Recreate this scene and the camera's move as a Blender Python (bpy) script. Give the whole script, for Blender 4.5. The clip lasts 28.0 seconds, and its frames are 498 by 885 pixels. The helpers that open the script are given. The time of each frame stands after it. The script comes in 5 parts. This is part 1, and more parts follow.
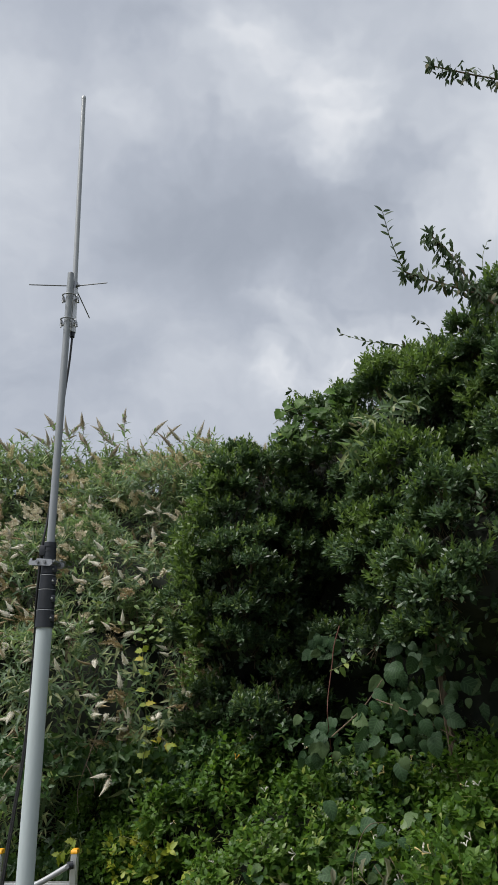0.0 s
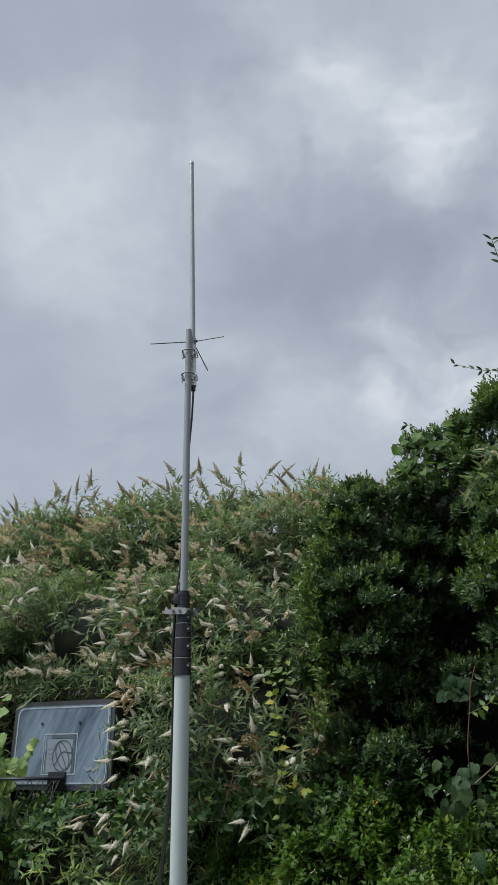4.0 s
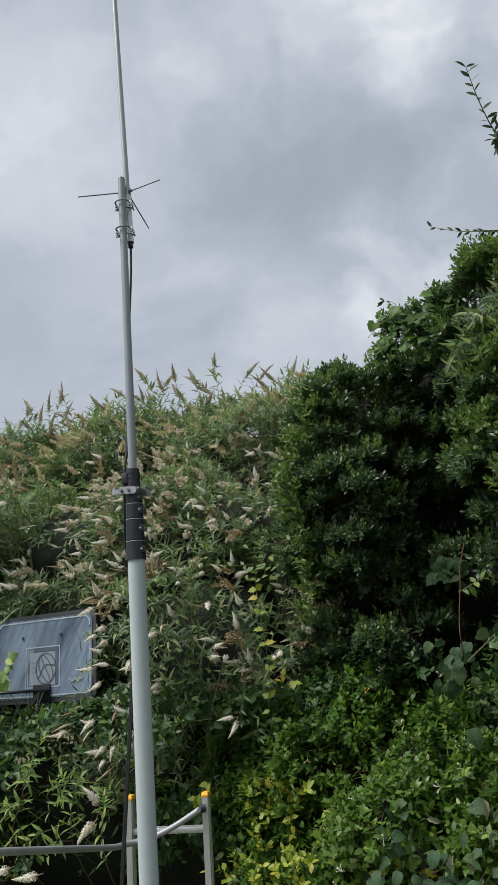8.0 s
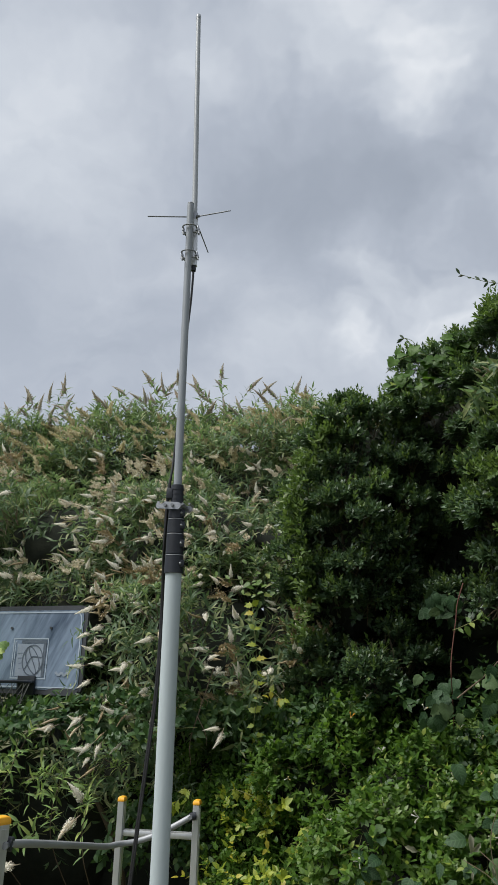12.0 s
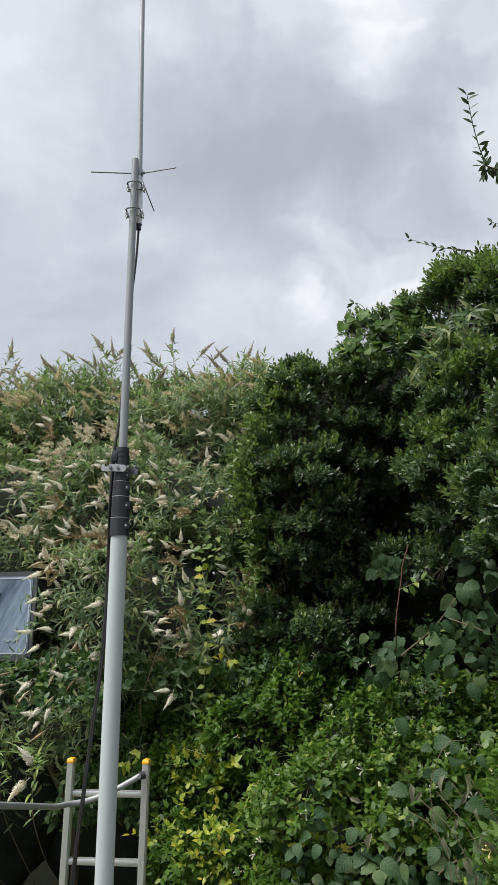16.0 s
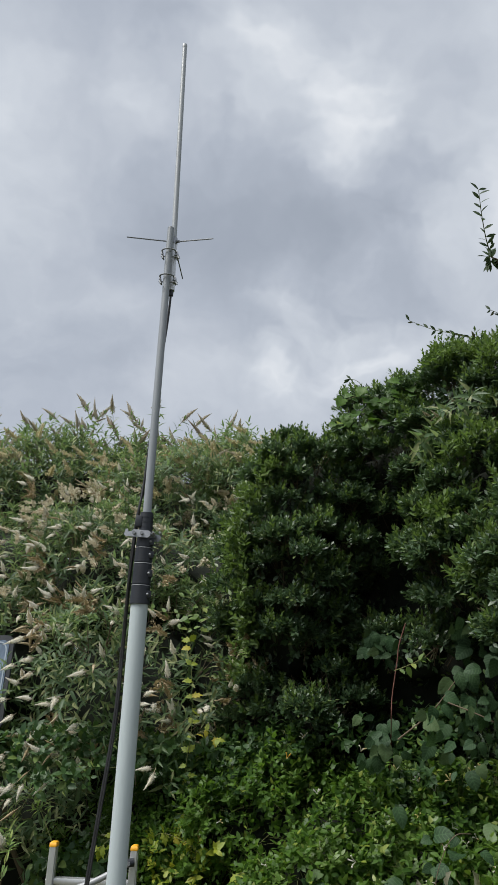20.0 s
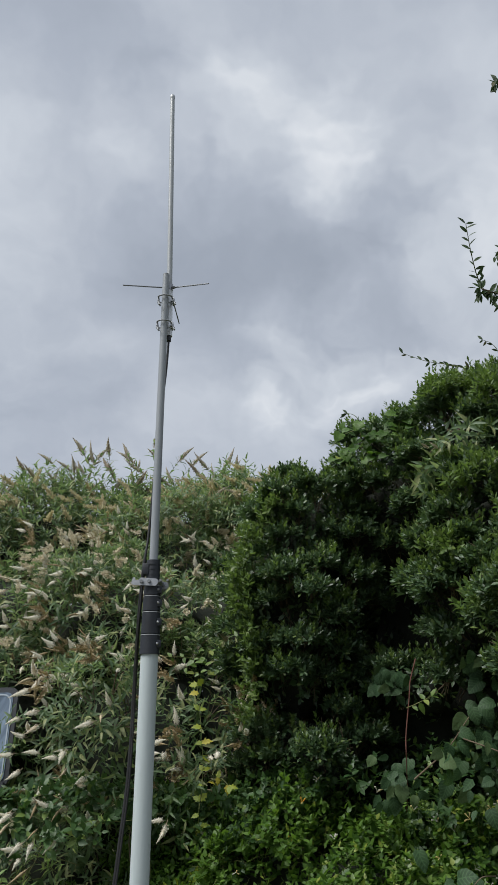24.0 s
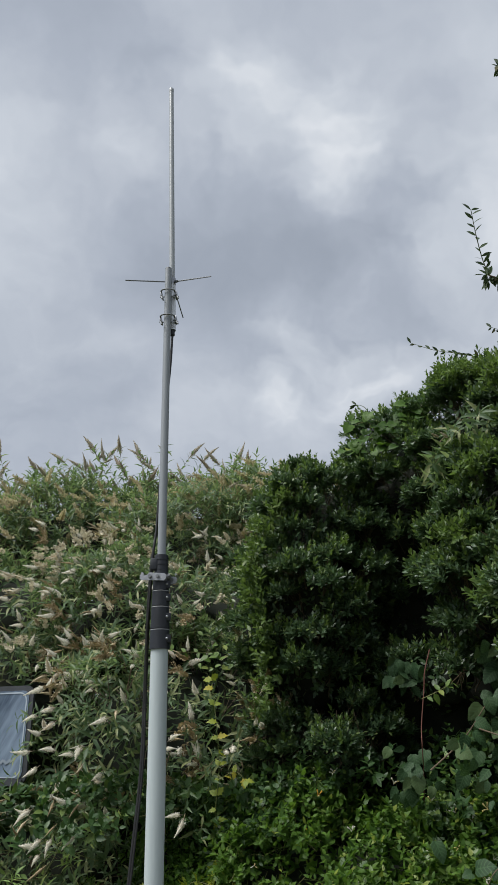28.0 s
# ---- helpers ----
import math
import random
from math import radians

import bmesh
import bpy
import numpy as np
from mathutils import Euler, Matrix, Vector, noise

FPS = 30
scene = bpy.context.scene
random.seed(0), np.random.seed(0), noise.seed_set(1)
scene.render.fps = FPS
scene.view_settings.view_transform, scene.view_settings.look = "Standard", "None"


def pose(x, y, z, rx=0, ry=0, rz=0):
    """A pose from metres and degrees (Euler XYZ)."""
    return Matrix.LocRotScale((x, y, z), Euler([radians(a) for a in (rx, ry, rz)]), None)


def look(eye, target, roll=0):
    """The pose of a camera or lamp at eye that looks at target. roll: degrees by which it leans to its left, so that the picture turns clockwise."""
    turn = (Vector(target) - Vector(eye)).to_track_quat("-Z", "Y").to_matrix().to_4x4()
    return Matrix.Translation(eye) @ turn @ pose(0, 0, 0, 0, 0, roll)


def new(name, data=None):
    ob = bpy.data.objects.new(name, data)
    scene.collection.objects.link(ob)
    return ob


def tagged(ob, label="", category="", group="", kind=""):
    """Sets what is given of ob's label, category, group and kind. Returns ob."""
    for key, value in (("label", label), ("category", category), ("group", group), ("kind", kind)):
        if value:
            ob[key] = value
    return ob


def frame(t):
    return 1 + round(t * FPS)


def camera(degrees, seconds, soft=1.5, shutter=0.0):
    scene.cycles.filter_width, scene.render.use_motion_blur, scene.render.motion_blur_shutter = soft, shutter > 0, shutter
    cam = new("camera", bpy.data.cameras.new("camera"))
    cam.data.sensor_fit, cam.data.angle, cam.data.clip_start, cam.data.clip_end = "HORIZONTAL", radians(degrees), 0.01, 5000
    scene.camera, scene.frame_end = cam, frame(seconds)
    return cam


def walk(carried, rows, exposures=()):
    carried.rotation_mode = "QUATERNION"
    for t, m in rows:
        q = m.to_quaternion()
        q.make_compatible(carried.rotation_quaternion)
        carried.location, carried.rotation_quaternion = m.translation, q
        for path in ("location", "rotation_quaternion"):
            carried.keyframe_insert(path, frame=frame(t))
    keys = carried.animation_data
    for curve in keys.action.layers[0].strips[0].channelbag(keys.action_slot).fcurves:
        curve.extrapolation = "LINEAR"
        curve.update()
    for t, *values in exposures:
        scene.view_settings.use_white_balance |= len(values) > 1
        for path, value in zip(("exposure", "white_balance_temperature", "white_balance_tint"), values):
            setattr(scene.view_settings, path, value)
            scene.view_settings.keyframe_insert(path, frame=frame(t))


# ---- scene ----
cam = camera(37.0, 28.0, 1.4)
PATH = [
    (0, (0.694, -2.333, 1.553), (0.648, -0.464, 2.263), -0.4),
    (0.5, (0.671, -2.34, 1.562), (0.612, -0.486, 2.311), 0.9),
    (1, (0.66, -2.367, 1.567), (0.525, -0.532, 2.351), 2.1),
    (1.5, (0.663, -2.363, 1.57), (0.477, -0.543, 2.378), 2.1),
    (2, (0.661, -2.375, 1.572), (0.436, -0.565, 2.391), 1.1),
    (2.5, (0.668, -2.374, 1.577), (0.393, -0.574, 2.406), -1.0),
    (3, (0.663, -2.373, 1.57), (0.36, -0.579, 2.4), -1.3),
    (3.5, (0.661, -2.376, 1.573), (0.343, -0.579, 2.391), -0.7),
    (5.5, (0.648, -2.335, 1.554), (0.277, -0.498, 2.251), 0.5),
    (6, (0.63, -2.307, 1.545), (0.293, -0.445, 2.193), -1.1),
    (6.5, (0.641, -2.258, 1.531), (0.288, -0.391, 2.154), -3.6),
    (7, (0.628, -2.106, 1.515), (0.178, -0.257, 2.132), -5.9),
    (7.5, (0.681, -2.023, 1.496), (0.197, -0.176, 2.091), -5.6),
    (8, (0.702, -2.017, 1.497), (0.373, -0.139, 2.099), -4.2),
    (8.5, (0.635, -2.067, 1.516), (0.411, -0.189, 2.166), -2.6),
    (9, (0.493, -2.122, 1.526), (0.332, -0.257, 2.232), -1.2),
    (9.5, (0.39, -2.165, 1.548), (0.269, -0.317, 2.304), 0.5),
    (10, (0.406, -2.209, 1.556), (0.269, -0.378, 2.35), 1.6),
    (10.5, (0.498, -2.231, 1.542), (0.257, -0.398, 2.305), 1.1),
    (11, (0.53, -2.221, 1.535), (0.236, -0.371, 2.237), 1.5),
    (11.5, (0.514, -2.178, 1.534), (0.231, -0.308, 2.185), 1.6),
    (13.5, (0.54, -2.146, 1.52), (0.337, -0.243, 2.1), 1.0),
    (14, (0.546, -2.144, 1.52), (0.362, -0.233, 2.083), 0.9),
    (14.5, (0.552, -2.131, 1.514), (0.385, -0.214, 2.058), 0.7),
    (15, (0.552, -2.12, 1.514), (0.396, -0.199, 2.045), 0.6),
    (15.5, (0.546, -2.128, 1.513), (0.398, -0.206, 2.044), 0.5),
    (16, (0.54, -2.147, 1.52), (0.397, -0.225, 2.056), 0.5),
    (16.5, (0.533, -2.127, 1.511), (0.4, -0.207, 2.056), 0.3),
    (17, (0.524, -2.109, 1.51), (0.408, -0.19, 2.061), 0.3),
    (17.5, (0.488, -2.107, 1.51), (0.396, -0.189, 2.071), 0.5),
    (18, (0.402, -2.115, 1.514), (0.338, -0.204, 2.099), 0.9),
    (18.5, (0.341, -2.127, 1.514), (0.297, -0.226, 2.134), 1.6),
    (19, (0.325, -2.158, 1.526), (0.29, -0.271, 2.188), 2.3),
    (19.5, (0.322, -2.155, 1.529), (0.289, -0.28, 2.223), 2.6),
    (20, (0.333, -2.135, 1.528), (0.296, -0.267, 2.24), 2.5),
    (20.5, (0.34, -2.127, 1.527), (0.296, -0.259, 2.24), 2.0),
    (21, (0.337, -2.143, 1.531), (0.272, -0.276, 2.244), 1.7),
    (21.5, (0.326, -2.157, 1.532), (0.237, -0.292, 2.25), 1.7),
    (23.5, (0.298, -2.169, 1.555), (0.245, -0.332, 2.345), 0.6),
    (24, (0.305, -2.139, 1.552), (0.282, -0.305, 2.35), -0.0),
    (24.5, (0.313, -2.138, 1.555), (0.316, -0.3, 2.343), -0.9),
    (25, (0.307, -2.14, 1.541), (0.324, -0.292, 2.306), -1.2),
    (25.5, (0.302, -2.131, 1.547), (0.318, -0.27, 2.281), -1.3),
    (26, (0.31, -2.129, 1.543), (0.313, -0.263, 2.263), -1.0),
    (26.5, (0.31, -2.152, 1.542), (0.297, -0.288, 2.267), -0.6),
    (27, (0.307, -2.152, 1.544), (0.278, -0.295, 2.287), -0.7),
    (27.5, (0.315, -2.147, 1.549), (0.269, -0.3, 2.314), -0.9),
    (28, (0.325, -2.125, 1.548), (0.268, -0.287, 2.335), -0.9),
]
walk(cam, [(t, look(eye, target, roll)) for t, eye, target, roll in PATH], [(0, 1.60, 6480, 10), (2.0, 1.47, 6320, 8), (3.5, 1.46, 6250, 8), (6, 1.64, 6450, 9), (9, 1.62, 6450, 9), (10, 1.52, 6300, 8), (11.5, 1.55, 6350, 9), (13.5, 1.90, 6600, 9), (17.5, 1.90, 6600, 9), (19.5, 1.63, 6450, 9), (28, 1.54, 6380, 9)])

# ---- world, sun ----
SUN_AZ, SUN_EL = -120.0, 57.0          # degrees: to the right of +y, above the horizon


def bearing(az, el):
    a, e = radians(az), radians(el)
    return Vector((math.sin(a) * math.cos(e), math.cos(a) * math.cos(e), math.sin(e)))


class Tree:
    """Short hand for node trees."""

    def __init__(self, tree):
        self.tree = tree
        tree.nodes.clear()

    def add(self, kind, **values):
        node = self.tree.nodes.new(kind)
        for key, value in values.items():
            if key.startswith("in_"):
                node.inputs[int(key[3:])].default_value = value
            elif key == "op":
                node.operation = value
            elif key == "blend":
                node.blend_type = value
        return node

    def link(self, a, b, out=0, to=0):
        self.tree.links.new(a.outputs[out], b.inputs[to])
        return b

    def math(self, op, a, b=None, value=0.0, clamp=False):
        node = self.add("ShaderNodeMath", op=op)
        node.use_clamp = clamp
        self.tree.links.new(a, node.inputs[0])
        if b is None:
            node.inputs[1].default_value = value
        else:
            self.tree.links.new(b, node.inputs[1])
        return node.outputs[0]

    def mix(self, fac, a, b, blend="MIX"):
        node = self.tree.nodes.new("ShaderNodeMix")
        node.data_type, node.blend_type = "RGBA", blend
        for value, socket in ((fac, node.inputs[0]), (a, node.inputs[6]), (b, node.inputs[7])):
            if hasattr(value, "is_linked"):
                self.tree.links.new(value, socket)
            elif isinstance(value, (int, float)):
                socket.default_value = value
            else:
                socket.default_value = (*value[:3], 1)
        return node.outputs[2]

    def noise(self, vector, scale, detail=3.0, rough=0.55, distortion=0.0):
        node = self.tree.nodes.new("ShaderNodeTexNoise")
        node.inputs["Scale"].default_value = scale
        node.inputs["Detail"].default_value = detail
        node.inputs["Roughness"].default_value = rough
        node.inputs["Distortion"].default_value = distortion
        if vector is not None:
            self.tree.links.new(vector, node.inputs["Vector"])
        return node

    def ramp(self, fac, *stops):
        node = self.tree.nodes.new("ShaderNodeValToRGB")
        els = node.color_ramp.elements
        while len(els) < len(stops):
            els.new(0.5)
        for el, (at, colour) in zip(els, stops):
            el.position = at
            el.color = (*colour, 1) if len(colour) == 3 else colour
        self.tree.links.new(fac, node.inputs[0])
        return node.outputs[0]


def cloudy_world():
    """An overcast sky: a pale clear sky almost wholly behind a broken grey cloud sheet."""
    world = bpy.data.worlds.new("overcast_sky")
    world.use_nodes = True
    scene.world = world
    t = Tree(world.node_tree)
    out = t.add("ShaderNodeOutputWorld")
    sky = t.add("ShaderNodeTexSky")
    sky.sky_type, sky.sun_disc = "NISHITA", False
    sky.sun_elevation, sky.sun_rotation = radians(SUN_EL), radians(SUN_AZ)
    clear = t.add("ShaderNodeBackground", in_1=0.05)
    t.link(sky, clear)
    way = t.add("ShaderNodeTexCoord").outputs["Generated"]
    # wisps that fray the edges of the large clouds
    fray = t.noise(way, 3.2, 5.0, 0.6)
    shift = t.add("ShaderNodeVectorMath", op="SUBTRACT")
    t.link(fray, shift, 1, 0)
    shift.inputs[1].default_value = (0.5, 0.5, 0.5)
    scaled = t.add("ShaderNodeVectorMath", op="SCALE")
    t.link(shift, scaled)
    scaled.inputs[3].default_value = 0.26
    bent = t.add("ShaderNodeVectorMath", op="ADD")
    t.tree.links.new(way, bent.inputs[0])
    t.link(scaled, bent, 0, 1)
    unit = t.add("ShaderNodeVectorMath", op="NORMALIZE")
    t.link(bent, unit)
    body = t.noise(unit.outputs[0], 3.4, 7.0, 0.55).outputs[0]
    level = t.math("MULTIPLY_ADD", body, value=0.50)
    level.node.inputs[2].default_value = 0.20
    # ragged lumps on a flat sheet overhead, so that they crowd together towards the horizon
    xyz = t.add("ShaderNodeSeparateXYZ")
    t.link(unit, xyz)
    rise = t.math("ADD", t.math("MAXIMUM", xyz.outputs[2], value=0.0), value=0.22)
    sheet = t.add("ShaderNodeCombineXYZ")
    t.tree.links.new(t.math("DIVIDE", xyz.outputs[0], rise), sheet.inputs[0])
    t.tree.links.new(t.math("DIVIDE", xyz.outputs[1], rise), sheet.inputs[1])
    for scale, detail, weight in ((2.4, 5.0, 0.32), (7.5, 4.0, 0.10)):
        lump = t.noise(sheet.outputs[0], scale, detail, 0.52).outputs[0]
        level = t.math("ADD", level, t.math("MULTIPLY", t.math("SUBTRACT", lump, value=0.5), value=weight))
    ragged = t.math("MULTIPLY", t.math("SUBTRACT", t.noise(sheet.outputs[0], 3.4, 4.0, 0.5).outputs[0], value=0.32), value=3.2, clamp=True)
    # (azimuth, elevation, half width in degrees, lift): thin bright places and thick grey ones
    for az, el, wide, lift in CLOUDS:
        dot = t.add("ShaderNodeVectorMath", op="DOT_PRODUCT")
        t.link(unit, dot)
        dot.inputs[1].default_value = bearing(az, el)
        fall = t.add("ShaderNodeMapRange")
        fall.interpolation_type = "SMOOTHERSTEP"
        t.tree.links.new(dot.outputs["Value"], fall.inputs[0])
        fall.inputs[1].default_value = math.cos(radians(wide * 1.6))
        fall.inputs[2].default_value = 1.0
        fall.inputs[3].default_value, fall.inputs[4].default_value = 0.0, lift
        level = t.math("ADD", level, t.math("MULTIPLY", fall.outputs[0], ragged) if lift > 0 else fall.outputs[0])
    colour = t.ramp(level, (0.12, (0.275, 0.305, 0.360)), (0.45, (0.405, 0.438, 0.500)), (0.7, (0.56, 0.59, 0.64)), (0.95, (0.80, 0.81, 0.83)))
    cover = t.add("ShaderNodeBackground", in_1=SKY)
    t.tree.links.new(colour, cover.inputs[0])
    both = t.add("ShaderNodeMixShader", in_0=0.95)
    t.link(clear, both, 0, 1)
    t.link(cover, both, 0, 2)
    t.link(both, out)


CLOUDS = (
    (-7, 47, 6.0, 0.36), (3, 44.5, 6, 0.24), (9, 43, 5, 0.16), (16, 44, 7, 0.24), (5, 29.5, 5, 0.34), (12, 31, 5, 0.16), (-24, 41, 7, 0.26), (-14, 26, 8, 0.16), (17, 34, 7, 0.24), (0, 25, 6, 0.10),
    (0.5, 37, 8, -0.14), (-13, 36, 7, -0.03), (8, 38, 5, -0.06), (-18, 52, 9, -0.08),
)
SKY = 0.37
cloudy_world()

sun = new("sun", bpy.data.lights.new("sun", "SUN"))
sun.data.energy, sun.data.angle, sun.data.color = 1.6, radians(35), (1.0, 0.97, 0.92)
sun.matrix_world = look(bearing(SUN_AZ, SUN_EL) * 40, (0, 0, 0))


# ---- materials ----
def leaf_material(name, dark, light, other=None, rough=0.42, thin=0.25, share=0.12, sheen=0.5, root=None, veins=0.0):
    """A leaf: each one its own tint between dark and light, a few of the other colour, some light coming through."""
    mat = bpy.data.materials.new(name)
    mat.use_nodes = True
    t = Tree(mat.node_tree)
    out = t.add("ShaderNodeOutputMaterial")
    geo = t.add("ShaderNodeNewGeometry")
    info = t.add("ShaderNodeObjectInfo")
    where = t.add("ShaderNodeTexCoord").outputs["Object"]
    pick = t.math("FRACT", t.math("ADD", geo.outputs["Random Per Island"], info.outputs["Random"]))
    patch = t.noise(where, 2.3, 2.0).outputs[0]
    fleck = t.noise(where, 60.0, 3.0).outputs[0]
    blend = t.math("ADD", t.math("MULTIPLY", pick, value=0.7), t.math("MULTIPLY", t.math("SUBTRACT", patch, value=0.35), value=1.0), clamp=True)
    colour = t.mix(blend, dark, light)
    if other:
        second = t.math("FRACT", t.math("MULTIPLY", pick, value=17.31))
        colour = t.mix(t.math("LESS_THAN", second, value=share), colour, other)
    if root:      # the lowest florets wither first
        height = t.add("ShaderNodeSeparateXYZ")
        t.tree.links.new(where, height.inputs[0])
        low = t.math("SUBTRACT", t.math("ADD", t.math("MULTIPLY", fleck, value=1.0), value=0.55), t.math("MULTIPLY", height.outputs[2], value=34.0), clamp=True)
        colour = t.mix(low, colour, root)
    colour = t.mix(t.math("MULTIPLY", fleck, value=0.45), colour, tuple(c * 0.45 for c in dark))
    if veins:     # a pale midrib and side veins, on leaves that are objects of their own
        axis = t.add("ShaderNodeSeparateXYZ")
        t.tree.links.new(where, axis.inputs[0])
        off = t.math("ABSOLUTE", axis.outputs[0])
        rib = t.math("SUBTRACT", t.math("MULTIPLY", off, value=0.0), t.math("SUBTRACT", t.math("MULTIPLY", off, value=28.0), value=1.0), clamp=True)
        side = t.math("POWER", t.math("ABSOLUTE", t.math("SINE", t.math("MULTIPLY", t.math("SUBTRACT", axis.outputs[2], t.math("MULTIPLY", off, value=0.75)), value=17.0))), value=14.0)
        colour = t.mix(t.math("MULTIPLY", t.math("MAXIMUM", rib, side), value=veins), colour, tuple(min(1, c * 2.2) for c in light))
    bsdf = t.add("ShaderNodeBsdfPrincipled")
    t.tree.links.new(colour, bsdf.inputs["Base Color"])
    bsdf.inputs["Roughness"].default_value = rough
    bsdf.inputs["Specular IOR Level"].default_value = sheen
    bump = t.add("ShaderNodeBump", in_0=0.25, in_1=0.004)
    t.tree.links.new(t.noise(where, 140.0, 2.0).outputs[0], bump.inputs["Height"])
    t.link(bump, bsdf, 0, bsdf.inputs.find("Normal"))
    lit = t.add("ShaderNodeBsdfTranslucent")
    t.tree.links.new(t.mix(0.6, colour, tuple(min(1, c * 1.7) for c in (light[0] * 1.05, light[1] * 1.1, light[2] * 0.7))), lit.inputs[0])
    both = t.add("ShaderNodeMixShader", in_0=thin)
    t.link(bsdf, both, 0, 1)
    t.link(lit, both, 0, 2)
    t.link(both, out)
    return mat


def surface(name, base, second, scale=8.0, rough=0.5, metal=0.0, bump=0.15, fine=90.0, spread=0.6, sheen=0.5, stretch=(1, 1, 1), slant=(0, 0, 0)):
    """A solid surface of two tints, with large stains, fine grain and relief."""
    mat = bpy.data.materials.new(name)
    mat.use_nodes = True
    t = Tree(mat.node_tree)
    out = t.add("ShaderNodeOutputMaterial")
    info = t.add("ShaderNodeObjectInfo")
    coord = t.add("ShaderNodeTexCoord")
    place = t.add("ShaderNodeMapping")
    place.vector_type = "TEXTURE"
    place.inputs["Rotation"].default_value = slant
    place.inputs["Scale"].default_value = [1 / k for k in stretch]
    t.link(coord, place, 3, 0)
    stain = t.noise(place.outputs[0], scale, 4.0, 0.6).outputs[0]
    grain = t.noise(place.outputs[0], fine, 3.0).outputs[0]
    fac = t.math("MULTIPLY", t.math("ADD", t.math("SUBTRACT", stain, value=0.3), t.math("MULTIPLY", t.math("SUBTRACT", grain, value=0.4), value=0.5)), value=spread * 2, clamp=True)
    fac = t.math("ADD", fac, t.math("MULTIPLY", t.math("SUBTRACT", info.outputs["Random"], value=0.5), value=0.3), clamp=True)
    colour = t.mix(fac, base, second)
    bsdf = t.add("ShaderNodeBsdfPrincipled")
    t.tree.links.new(colour, bsdf.inputs["Base Color"])
    bsdf.inputs["Metallic"].default_value = metal
    bsdf.inputs["Specular IOR Level"].default_value = sheen
    uneven = t.math("ADD", t.math("MULTIPLY", stain, value=0.25), t.math("MULTIPLY", grain, value=0.1))
    t.tree.links.new(t.math("ADD", uneven, value=rough - 0.17), bsdf.inputs["Roughness"])
    relief = t.add("ShaderNodeBump", in_0=bump, in_1=0.003)
    t.tree.links.new(grain, relief.inputs["Height"])
    t.link(relief, bsdf, 0, bsdf.inputs.find("Normal"))
    t.link(bsdf, out)
    return mat


